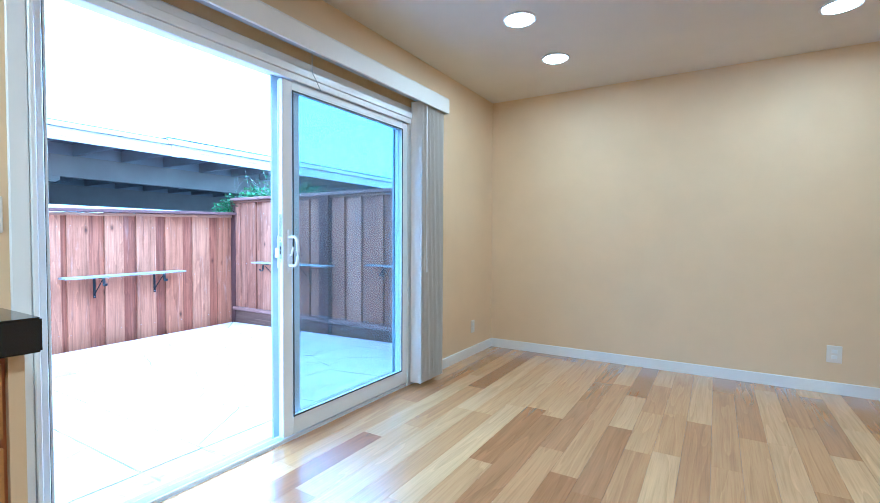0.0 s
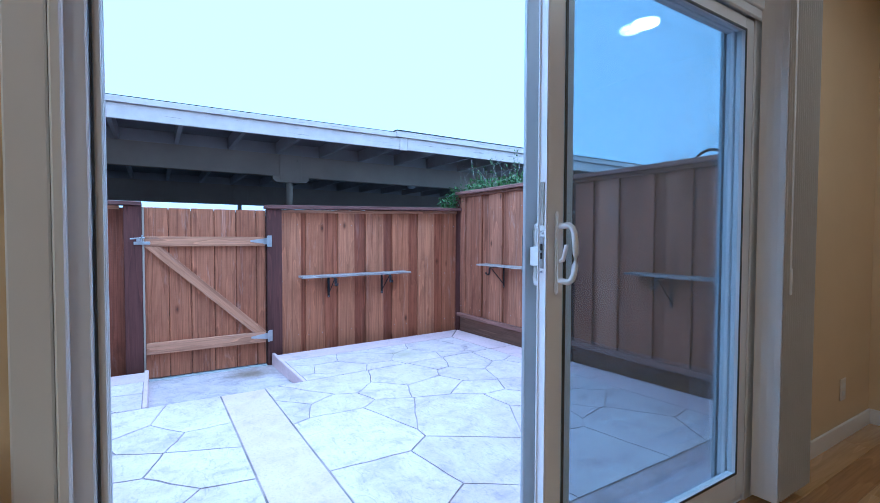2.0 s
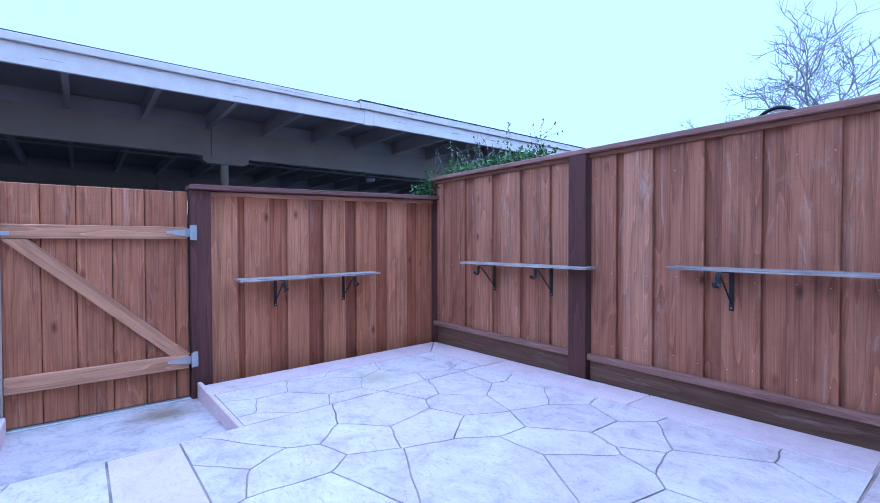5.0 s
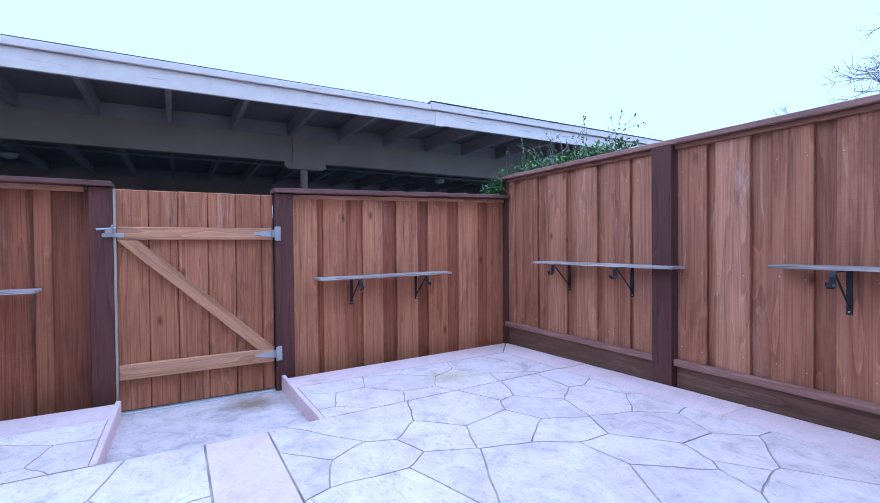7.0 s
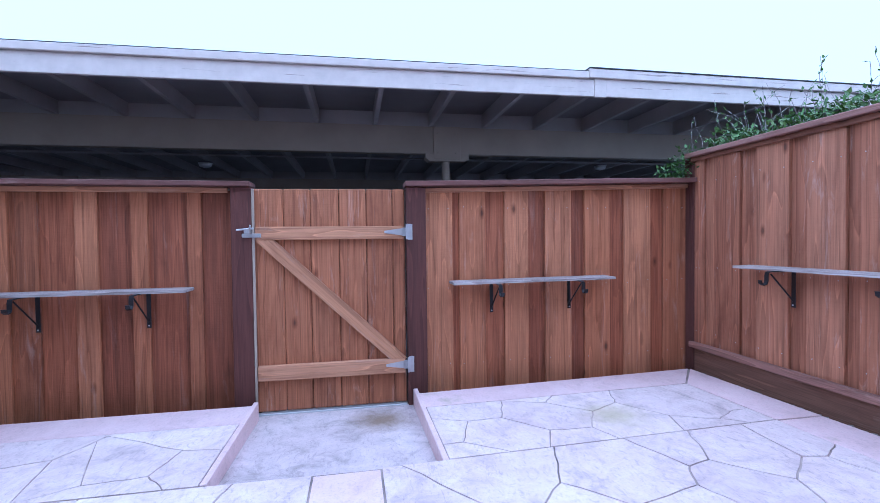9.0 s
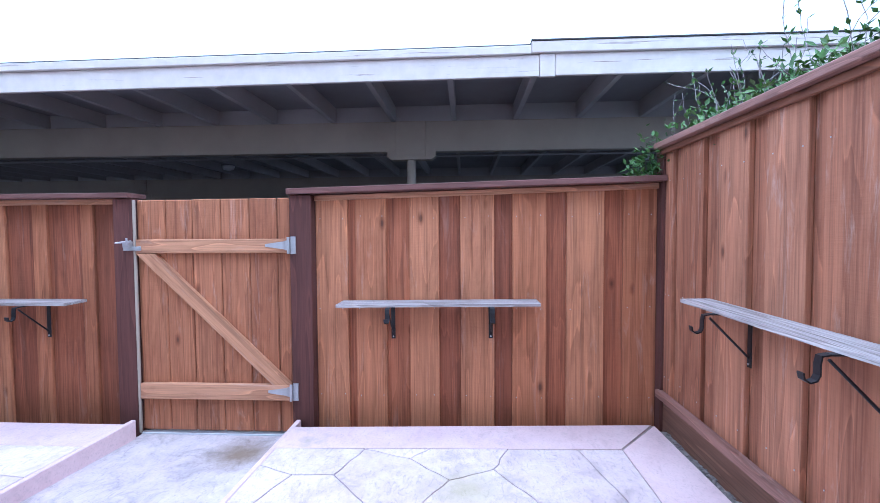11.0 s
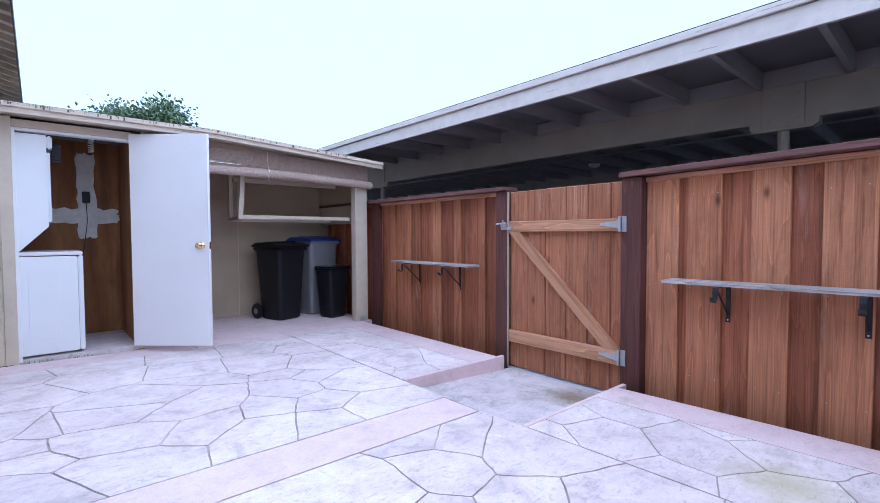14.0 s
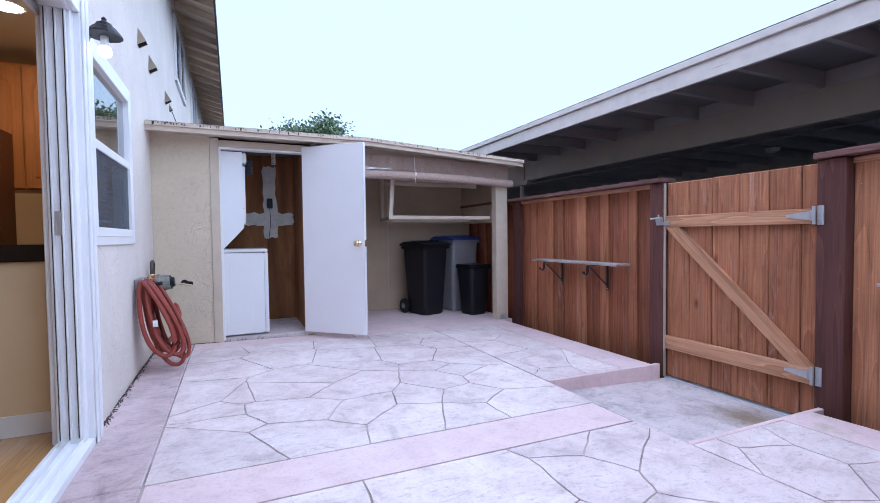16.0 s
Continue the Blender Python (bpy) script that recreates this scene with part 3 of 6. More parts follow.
def flagstones(region, seeds, gap, rng):
    """Fills a convex region with irregular stones: each holds the ground nearest its seed, less the seed's weight."""
    def on_rim(p):
        return any(abs((b[0] - a[0]) * (p[1] - a[1]) - (b[1] - a[1]) * (p[0] - a[0])) < 0.004 * math.hypot(b[0] - a[0], b[1] - a[1]) for a, b in zip(region, region[1:] + region[:1]))
    for s in seeds:
        poly = list(region)
        for o in seeds:
            if o is s:
                continue
            dx, dy = o[0] - s[0], o[1] - s[1]
            d = math.hypot(dx, dy)
            t = (d * d + s[2] - o[2]) / (2 * d) - gap / 2
            poly = clip_poly(poly, (s[0] + dx / d * t, s[1] + dy / d * t), (dx / d, dy / d))
            if len(poly) < 3:
                break
        if len(poly) < 3:
            continue
        # break up the straight sides a little, so that the joints wander
        loose = []
        for a, b in zip(poly, poly[1:] + poly[:1]):
            loose.append(a)
            ln = math.hypot(b[0] - a[0], b[1] - a[1])
            if ln > 0.12 and not (on_rim(a) and on_rim(b)):
                for u in (0.25, 0.5, 0.75):
                    mx, my = a[0] + (b[0] - a[0]) * u, a[1] + (b[1] - a[1]) * u
                    w = noise.noise((mx * 9, my * 9, 0)) * 0.014
                    nx_, ny_ = abs(b[1] - a[1]) / ln, (a[0] - b[0]) / ln * (1 if b[1] > a[1] else -1)
                    loose.append((mx + nx_ * w, my + ny_ * w))
        part("flagstone", prism(bmesh.new(), loose, -0.03, rng.uniform(-0.0012, 0.0), 0.002, tilt), "stone", patio)
rng = random.Random(4)
STONES_NEAR_DOOR = (
    (-3.689, 2.256, -0.1579), (-3.999, 2.676, -0.0644), (-3.534, 2.086, -0.1390), (-3.423, 2.407, -0.1653), (-3.778, 3.275, 0.0489),
    (-3.599, 3.081, -0.0581), (-2.958, 2.793, -0.0629), (-3.868, 3.538, 0.0340), (-3.492, 3.347, 0.0352), (-3.755, 3.785, 0.0732),
    (-3.589, 3.615, 0.0777), (-3.725, 4.068, 0.0210), (-3.463, 4.009, 0.0989), (-3.513, 4.195, 0.0643), (-3.362, 4.104, 0.0752),
    (-3.118, 3.899, 0.0426), (-3.327, 3.482, 0.0235), (-2.784, 3.139, 0.0918), (-2.793, 3.469, 0.0305), (-2.977, 4.202, -0.0194),
    (-2.641, 3.893, -0.0385), (-2.652, 3.349, 0.0470), (-2.538, 3.738, -0.0585), (-2.25, 2.35, 0.02), (-2.85, 2.38, 0.0),
    (-2.3, 2.8, 0.03), (-2.05, 3.25, 0.02), (-2.12, 3.85, 0.02), (-2.3, 4.15, 0.0), (-1.95, 2.55, 0.0),
    (-1.9, 4.2, 0.0))
STONES_BY_SHED = (
    (-2.429, 1.436, -0.0225), (-3.035, 1.548, -0.0499), (-2.674, 1.149, 0.0548), (-2.522, 1.065, 0.1001), (-2.648, 0.884, 0.1409),
    (-2.820, 0.527, 0.0027), (-3.141, 1.240, -0.0428), (-3.409, 1.382, -0.0560), (-3.292, 1.654, -0.0524), (-3.326, 1.083, -0.0546),
    (-3.585, 0.927, -0.1082), (-3.724, 1.167, -0.0829), (-3.601, 1.641, -0.0652), (-3.467, 0.757, -0.1293), (-2.565, 0.810, 0.1574),
    (-2.573, 0.790, 0.1555), (-2.253, 1.207, -0.0257), (-2.254, 1.068, -0.0141), (-2.454, 0.819, 0.0923), (-2.0, 1.62, -0.02),
    (-1.98, 0.62, 0.0), (-2.05, 0.2, 0.03), (-1.95, -0.25, 0.0), (-2.45, 0.0, 0.02), (-2.5, -0.38, 0.0),
    (-2.95, 0.12, 0.0), (-3.05, -0.3, 0.0), (-3.45, 0.2, -0.02), (-3.55, -0.25, 0.0), (-3.9, 0.45, -0.03),
    (-3.95, 0.0, 0.0), (-3.9, -0.4, 0.0))
STONES_BACK_BAND = (
    (-4.685, 2.725, -0.0576), (-4.301, 2.559, -0.0575), (-4.012, 2.572, -0.0114), (-4.238, 2.745, -0.0174), (-4.562, 3.116, -0.0115),
    (-4.887, 3.234, 0.0101), (-4.799, 3.346, 0.0090), (-4.091, 3.084, -0.0554), (-4.283, 3.612, 0.0058), (-4.533, 4.002, 0.0735),
    (-4.204, 3.855, -0.0002), (-4.537, 4.022, 0.0692), (-4.480, 4.033, 0.0436))
STONES_GATE_BAND = (
    (-4.319, 0.930, 0.0205), (-4.551, 1.069, -0.0258), (-4.296, 1.034, -0.0087), (-4.223, 0.941, 0.0019), (-4.306, 0.895, 0.0121),
    (-4.2, 0.35, 0.0), (-4.6, 0.25, 0.0), (-4.3, -0.1, 0.0), (-4.65, -0.3, 0.0))
flagstones([(joint_x(2.113) + 0.003, 2.113), (-1.799, 2.113), (-1.799, 4.299), (joint_x(4.299) + 0.003, 4.299)], STONES_NEAR_DOOR, 0.0056, rng)
flagstones([(-4.045, -0.522), (-1.799, -0.522), (-1.799, 1.806), (-4.045, 1.806)], STONES_BY_SHED, 0.0062, rng)
flagstones([(band_x(2.428), 2.428), (joint_x(2.428) - 0.004, 2.428), (joint_x(4.299) - 0.004, 4.299), (band_x(4.299), 4.299)], STONES_BACK_BAND, 0.0038, rng)
flagstones([(-4.745, -0.522), (-4.054, -0.522), (-4.054, 1.342), (-4.745, 1.342)], STONES_GATE_BAND, 0.0038, rng)
for y0, y1 in ((1.345, 1.375), (2.395, 2.425)):
    bm = boxes((-5.12 if y0 < 2 else -5.17, -4.06, y0, y1, -0.2, 0.001), bevel=0.004)
    bmesh.ops.transform(bm, matrix=tilt, verts=bm.verts[:])
    part("landing_curb", bm, "conc", patio, "pinkish concrete curb beside the gate landing")

# ---- fences ----
def board(name, parent, x0, x1, y0, y1, z0, z1, material="cedar", label=""):
    return part(name, boxes((x0, x1, y0, y1, z0, z1), bevel=0.003), material, parent, label)

def lean_box(x0, x1, y0, y1, za, zb, h):
    """A rail between y0 and y1 whose underside goes from za to zb."""
    bm = bmesh.new()
    vs = [bm.verts.new(p) for p in ((x0, y0, za), (x1, y0, za), (x1, y1, zb), (x0, y1, zb), (x0, y0, za + h), (x1, y0, za + h), (x1, y1, zb + h), (x0, y1, zb + h))]
    for f in ((3, 2, 1, 0), (4, 5, 6, 7), (0, 1, 5, 4), (1, 2, 6, 5), (2, 3, 7, 6), (3, 0, 4, 7)):
        bm.faces.new([vs[i] for i in f])
    bmesh.ops.bevel(bm, geom=bm.edges[:], offset=0.003, segments=1, affect="EDGES")
    return bm

def board_run(fence, along, face, spans, z0, top):
    """Board-on-board: broad boards in front, ones set back behind the gaps; the back fence's have red tone and recess
    shade in their colour.
    """
    for k, (a, b, front) in enumerate(spans):
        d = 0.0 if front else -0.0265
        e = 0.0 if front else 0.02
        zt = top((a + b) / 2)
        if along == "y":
            board("board", fence, face + d - 0.026, face + d, a - e, b + e, z0, zt, "cedar" if front else "cedar_red_shaded")
        else:
            board("board", fence, a - e, b + e, face - d, face - d + 0.026, z0, zt, "cedar_side")

def nail_heads(fence, along, face, spans, heights):
    bm = bmesh.new()
    rgn = random.Random(len(spans))
    for a, b, front in spans:
        if not front or b - a < 0.09:
            continue
        for z in heights:
            for u in (a + 0.03, b - 0.03):
                u, zz = u + rgn.uniform(-0.008, 0.008), z + rgn.uniform(-0.012, 0.012)
                p, q = ((face - 0.001, u, zz), (face + 0.002, u, zz)) if along == "y" else ((u, face + 0.001, zz), (u, face - 0.002, zz))
                rod(bm, p, q, 0.003, sides=6)
    tagged(part("nails", bm, "galv", fence, "small nail heads"), kind="stuff")

def spans_of(edges, first=True):
    out, front = [], first
    for a, b in zip(edges, edges[1:]):
        out.append((a, b, front))
        front = not front
    return out

right_top = lambda y: 1.335 + 0.030 * (y - 2.4)
fence_r = thing("fence", "reddish cedar board-on-board fence panel beside the gate", "fence", "patio fences", pose(FENCE, 3.4, slope(-5.2)))
fence_r.matrix_world = Matrix()
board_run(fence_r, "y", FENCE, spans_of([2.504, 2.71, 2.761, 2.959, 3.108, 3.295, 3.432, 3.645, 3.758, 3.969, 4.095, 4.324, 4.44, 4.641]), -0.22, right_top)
nail_heads(fence_r, "y", FENCE, spans_of([2.50, 2.71, 2.761, 2.959, 3.108, 3.295, 3.432, 3.645, 3.758, 3.969, 4.095, 4.324, 4.44, 4.641]), (0.05, 0.62, 1.20))
part("post", boxes((-5.28, -5.187, 2.365, 2.503, -0.3, 1.338), bevel=0.004), "post", fence_r, "dark stained gate post")
part("post", boxes((-5.285, -5.195, 4.642, 4.72, -0.3, 1.588), bevel=0.004), "post", fence_r, "dark stained corner post")
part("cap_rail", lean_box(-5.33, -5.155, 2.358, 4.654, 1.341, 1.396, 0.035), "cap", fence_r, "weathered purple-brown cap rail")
part("trim", lean_box(-5.268, -5.245, 2.505, 4.654, 1.305, 1.359, 0.033), "cedar_h", fence_r)
fence_l = thing("fence", "reddish cedar board-on-board fence panel running behind the shed", "fence", "patio fences")
left_top = lambda y: 1.315
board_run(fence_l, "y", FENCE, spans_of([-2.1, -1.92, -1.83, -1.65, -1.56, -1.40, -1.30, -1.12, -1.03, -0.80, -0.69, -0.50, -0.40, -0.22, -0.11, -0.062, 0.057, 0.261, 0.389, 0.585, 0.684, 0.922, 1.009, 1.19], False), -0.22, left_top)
part("post", boxes((-5.27, -5.192, 1.21, 1.341, -0.3, 1.328), bevel=0.004), "post", fence_l, "dark stained gate post")
part("post", boxes((-5.27, -5.22, -0.80, -0.66, -0.3, 1.32), bevel=0.004), "post", fence_l, "dark stained post")
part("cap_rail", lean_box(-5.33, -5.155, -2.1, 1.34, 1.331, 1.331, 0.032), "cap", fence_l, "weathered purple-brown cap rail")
part("trim", lean_box(-5.268, -5.245, -2.1, 1.18, 1.296, 1.296, 0.034), "cedar_h", fence_l)
fence_s = thing("fence", "tall cedar board-on-board side fence with dark posts", "fence", "patio fences")
side_top = lambda x: 1.573
edges_s = [-5.205, -5.103, -5.001, -4.768, -4.632, -4.4, -4.282, -4.064, -3.988, -3.751, -3.718, -3.542]
board_run(fence_s, "x", SIDE, spans_of(edges_s), 0.10, side_top)
edges_s2 = [-3.373, -3.177, -3.123, -2.921, -2.804, -2.607, -2.509, -2.314, -2.187, -1.98, -1.868, -1.674, -1.521]
board_run(fence_s, "x", SIDE, spans_of(edges_s2), 0.10, side_top)
nail_heads(fence_s, "x", SIDE, spans_of(edges_s), (0.22, 0.72, 1.40))
nail_heads(fence_s, "x", SIDE, spans_of(edges_s2), (0.22, 0.72, 1.40))
part("post", boxes((-3.533, -3.383, 4.604, 4.72, -0.3, 1.588), bevel=0.004), "post", fence_s, "dark stained fence post")
for a, b in ((-5.215, -3.536), (-3.38, -1.503)):
    part("kick_board", boxes((a, b, 4.66, 4.695, -0.3, 0.089), bevel=0.003), "kick", fence_s, "brown pressure-treated kick board")
    part("bottom_rail", boxes((a, b, 4.62, 4.66, 0.089, 0.134), bevel=0.003), "cap_x", fence_s)
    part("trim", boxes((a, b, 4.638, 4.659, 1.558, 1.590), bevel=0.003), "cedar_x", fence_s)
part("cap_rail", boxes((-5.245, -1.503, 4.604, 4.76, 1.591, 1.626), bevel=0.004), "cap_x", fence_s, "weathered cap rail")

part("gate_stop", boxes((-5.205, -5.190, 1.3415, 1.357, -0.19, 1.318), bevel=0.002), "beam", fence_l, "thin grey-brown gate stop")

# gate
part("gate_threshold", boxes((-5.235, -5.195, 1.35, 2.355, -0.215, -0.188), bevel=0.003), "galv", patio, "grey metal threshold strip under the gate")
gate = thing("gate", "cedar plank gate with diagonal brace and galvanised hinges", "gate")
GX = -5.225
for a, b in ((1.345, 1.5362), (1.5365, 1.7122), (1.7125, 1.9012), (1.9015, 2.0872), (2.0875, 2.2702), (2.2705, 2.357)):
    part("plank", boxes((GX - 0.02, GX, a + 0.0015, b - 0.0015, -0.182, 1.325 - 0.006 * (a * 37 % 1)), bevel=0.006), "cedar_gate", gate)
# unseen dark strips added behind the plank seams to stop daylight showing through
for y in (1.5363, 1.7123, 1.9013, 2.0873, 2.2703):
    part("back_batten", boxes((GX - 0.034, GX - 0.0205, y - 0.02, y + 0.02, -0.17, 1.30)), "post", gate)
for z0, z1 in ((0.978, 1.066), (0.035, 0.136)):
    part("rail", boxes((GX + 0.001, GX + 0.038, 1.36, 2.345, z0, z1), bevel=0.004), "cedar_h", gate)
brace = bmesh.new()
ang = math.atan2(0.808, 0.85)
box(brace, GX + 0.001, GX + 0.036, -0.70, 0.70, -0.041, 0.041, Matrix.Translation((0, 1.858, 0.556)) @ Matrix.Rotation(-ang, 4, "X"))
for v in brace.verts:
    if v.co.z > 0.976:
        v.co.y += (v.co.z - 0.976) * 1.1
    if v.co.z < 0.137:
        v.co.y -= (0.137 - v.co.z) * 1.1
    v.co.z = min(max(v.co.z, 0.137), 0.976)
part("brace", brace, "cedar_d", gate)
for z in (1.025, 0.095):
    hinge = boxes((GX + 0.039, GX + 0.046, 2.335, 2.362, z - 0.03, z + 0.03), (-5.186, -5.180, 2.372, 2.405, z - 0.055, z + 0.055), (GX + 0.055, GX + 0.069, 2.358, 2.372, z - 0.052, z + 0.052))
    prism(hinge, [(0, -0.026), (0, 0.026), (-0.13, 0.008), (-0.13, -0.008)], 0, 0.006, 0, Matrix.Translation((GX + 0.04, 2.34, z)) @ Matrix(((0, 0, 1, 0), (1, 0, 0, 0), (0, 1, 0, 0), (0, 0, 0, 1))))
    for dy, dz in ((0.385 - 0.0, 0.045), (0.395, 0.0), (0.385, -0.045)):
        rod(hinge, (-5.180, 2.0 + dy + 0.005, z + dz), (-5.175, 2.0 + dy + 0.005, z + dz), 0.006, sides=6)
    part("hinge", hinge, "galv", gate, "galvanised strap hinge")
latch = boxes((GX + 0.039, GX + 0.045, 1.28, 1.40, 0.995, 1.022), (-5.191, -5.15, 1.30, 1.34, 1.02, 1.055), bevel=0.002)
rod(latch, (-5.15, 1.255, 1.045), (-5.15, 1.36, 1.055), 0.006)
rod(latch, (-5.15, 1.33, 1.03), (-5.13, 1.345, 1.075), 0.006)
for y in (1.345, 1.385):
    rod(latch, (GX + 0.04, y, 1.008), (GX + 0.05, y, 1.008), 0.006, sides=6)
part("latch", latch, "galv", gate, "galvanised gate latch")

# shelves with hooked iron brackets
def wall_shelf(length, brackets, wood, m, reach=0.205, drop=0.23, deep=0.185):
    s = thing("wall_shelf", "weathered grey plank shelf on black iron hook brackets", "shelf", "fence shelves", m)
    plank = bmesh.new()
    k = 14
    rows = []
    for i in range(k + 1):
        x = length * i / k
        w = 0.008 * noise.noise((x * 3, 1.3, m.translation.x * 2))
        rows.append([plank.verts.new(p) for p in ((x, 0.012, 0), (x, deep + w, 0), (x, deep + w, 0.017 + w * 0.4), (x, 0.012, 0.019))])
    for a, b in zip(rows, rows[1:]):
        for q in range(4):
            plank.faces.new((a[q], b[q], b[(q + 1) % 4], a[(q + 1) % 4]))
    plank.faces.new(rows[0])
    plank.faces.new(rows[-1][::-1])
    part("plank", plank, wood, s)
    for x in brackets:
        br = part("bracket", boxes((x - 0.013, x + 0.013, 0.001, 0.007, -drop, -0.001), (x - 0.013, x + 0.013, 0.007, reach, -0.007, -0.001), bevel=0.0015), "iron", s, "black iron shelf bracket")
        part("brace", rod(bmesh.new(), (x, 0.006, -drop + 0.04), (x, reach - 0.005, -0.02), 0.005), "iron", br)
        hook = bmesh.new()
        pts = [(0.16, -0.004), (0.182, -0.008), (0.186, -0.03), (0.186, -0.062), (0.194, -0.078), (0.212, -0.084), (0.228, -0.074), (0.232, -0.055)]
        pts = [(q + reach - 0.16, z) for q, z in pts]
        loops = []
        for q, (y, z) in enumerate(pts):
            ya, za = pts[max(q - 1, 0)]
            yb, zb = pts[min(q + 1, len(pts) - 1)]
            nn = Vector((0, za - zb, yb - ya)).normalized() * 0.0025
            loops.append([hook.verts.new(Vector((x + sx, y, z)) + nn * sn) for sx, sn in ((-0.013, 1), (0.013, 1), (0.013, -1), (-0.013, -1))])
        for la, lb in zip(loops, loops[1:]):
            for q in range(4):
                hook.faces.new((la[q], la[(q + 1) % 4], lb[(q + 1) % 4], lb[q]))
        hook.faces.new(loops[0][::-1])
        hook.faces.new(loops[-1])
        part("hook", hook, "iron", br)
        part("screw", rod(bmesh.new(), (x, 0.007, -drop + 0.015), (x, 0.011, -drop + 0.015), 0.005, sides=6), "galv", br)
    return s
wall_shelf(1.225, (0.285, 0.905), "grey_wood", pose(FENCE, 3.905, 0.66, 0, 0.5, -90))
wall_shelf(1.19, (0.278, 0.91), "grey_wood", pose(FENCE, 0.96, 0.655, 0, 0, -90), 0.215, 0.24)
wall_shelf(1.347, (0.408, 1.041), "grey_wood_x", pose(-3.317, SIDE, 0.752, 0, 0, 180), 0.175, 0.23, 0.15)
wall_shelf(1.22, (0.185, 0.92), "grey_wood_x", pose(-1.535, SIDE, 0.782, 0, 0, 180), 0.175, 0.23, 0.15)

# ---- carport behind the fence ----
def drop_left(bm):
    """The front edge sags a little towards the shed."""
    for v in bm.verts:
        v.co.z += 0.006 * min(0.0, v.co.y - 3.9)
    return bm
carport = thing("carport", "low flat-roofed carport with exposed rafters and peeling fascia", "carport")
Y0, Y1, XF, XB = -16.0, 14.0, -5.50, -12.0
part("roof_deck", drop_left(boxes((XB, XF, Y0, 3.9, 2.285, 2.315), (XB, XF, 3.9, Y1, 2.285, 2.315))), "deck", carport, "grey painted roof boards")
part("roofing", drop_left(boxes((XB - 0.02, XF + 0.045, Y0, 3.90, 2.320, 2.328), (XB - 0.02, XF + 0.06, 3.90, Y1, 2.345, 2.353))), "roofing", carport, "dark roofing edge")
part("fascia", drop_left(boxes((XF, XF + 0.03, Y0, 3.955, 2.125, 2.262), bevel=0.003)), "fascia", carport, "pale fascia board with peeling paint")
part("fascia", boxes((XF, XF + 0.03, 4.06, Y1, 2.128, 2.268), bevel=0.003), "fascia", carport, "pale fascia board with peeling paint")
part("fascia", boxes((XF, XF + 0.034, 3.957, 4.058, 2.120, 2.268), bevel=0.003), "fascia", carport, "short fascia splice")
part("roof_trim", drop_left(boxes((XF, XF + 0.055, Y0, 3.90, 2.264, 2.318), bevel=0.004)), "fascia", carport, "upper roof-edge trim")
part("roof_trim", boxes((XF, XF + 0.055, 3.902, Y1, 2.270, 2.343), bevel=0.004), "fascia", carport, "upper roof-edge trim")
part("fascia", boxes((XB - 0.03, XB, Y0, Y1, 2.12, 2.283)), "fascia", carport)
for x in (-6.66, -10.8):
    part("beam", boxes((x - 0.09, x, Y0, Y1, 1.855 if x > -8 else 1.73, 2.135), bevel=0.004), "beam", carport, "taupe painted main beam")
    part("blocking", boxes((x - 0.06, x - 0.02, Y0, Y1, 2.137, 2.284)), "rafter", carport)
    for y in (2.955, -2.74, 8.6):
        post = part("post", rod(bmesh.new(), (x - 0.05, y, -0.32), (x - 0.05, y, 1.80), 0.042, sides=16), "beam", carport, "round steel post")
        plate = boxes((x + 0.001, x + 0.022, y - 0.135, y + 0.145, 1.80, 2.133), bevel=0.003)
        cp = part("cap_plate", plate, "beam", carport, "bolted beam plate")
        saddle = prism(bmesh.new(), [(-0.22, 0.075), (-0.22, 0.03), (-0.18, 0), (0.19, 0), (0.235, 0.03), (0.235, 0.075)], -0.10, 0.018, 0, Matrix.Translation((x, y, 1.78)) @ Matrix(((0, 0, 1, 0), (1, 0, 0, 0), (0, 1, 0, 0), (0, 0, 0, 1))))
        part("saddle", saddle, "beam", carport)
        for dy in (-0.09, 0.10):
            for z in (1.87, 2.07):
                part("bolt", rod(bmesh.new(), (x + 0.022, y + dy, z), (x + 0.03, y + dy, z), 0.013, sides=8), "beam", cp)
# end and back walls are additions that keep sky light out of the carport
part("added_end_wall", boxes((XB, -5.6, Y0 - 0.1, Y0, -0.32, 2.1)), "deck", carport, "unseen end wall added to shut out the sky")
part("back_wall", boxes((-12.2, -12.05, Y0, Y1, -0.32, 1.55)), "deck", carport, "unseen back wall added to darken the carport")
y = 3.93 - 0.567 * 34
while y < Y1:
    part("rafter", boxes((XB, XF - 0.001, y - 0.02, y + 0.02, 2.137, 2.284)), "rafter", carport)
    y += 0.567
part("conduit", rod(bmesh.new(), (-7.9, Y0, 2.02), (-7.9, Y1, 2.02), 0.013), "rafter", carport, "thin electrical conduit")
for x, y in ((-9.1, -0.09), (-8.7, 5.87)):
    lt = thing("ceiling_light", "round frosted carport ceiling light, unlit", "lamp", "carport lights", pose(x, y, 2.137))
    part("base", lathe(bmesh.new(), [(0.08, -0.02), (0.10, -0.015), (0.10, 0.0)]), "grey_plastic", lt)
    part("diffuser", lathe(bmesh.new(), [(0.03, -0.085), (0.075, -0.07), (0.095, -0.02)]), "white", lt, smooth=True)

# ---- shed: stucco bay with laundry, open bay with bins ----
SY = -0.80
shed = thing("shed", "tan stucco lean-to shed with laundry closet and open bin bay", "shed")
BEND = -3.40
roof_z = lambda x: 1.922 + 0.061 * min(0.0, x - BEND)
part("wall", boxes((-1.96, OUT - 0.001, SY - 0.1, SY, -0.1, 1.86)), "stucco", shed, "rough tan stucco wall")
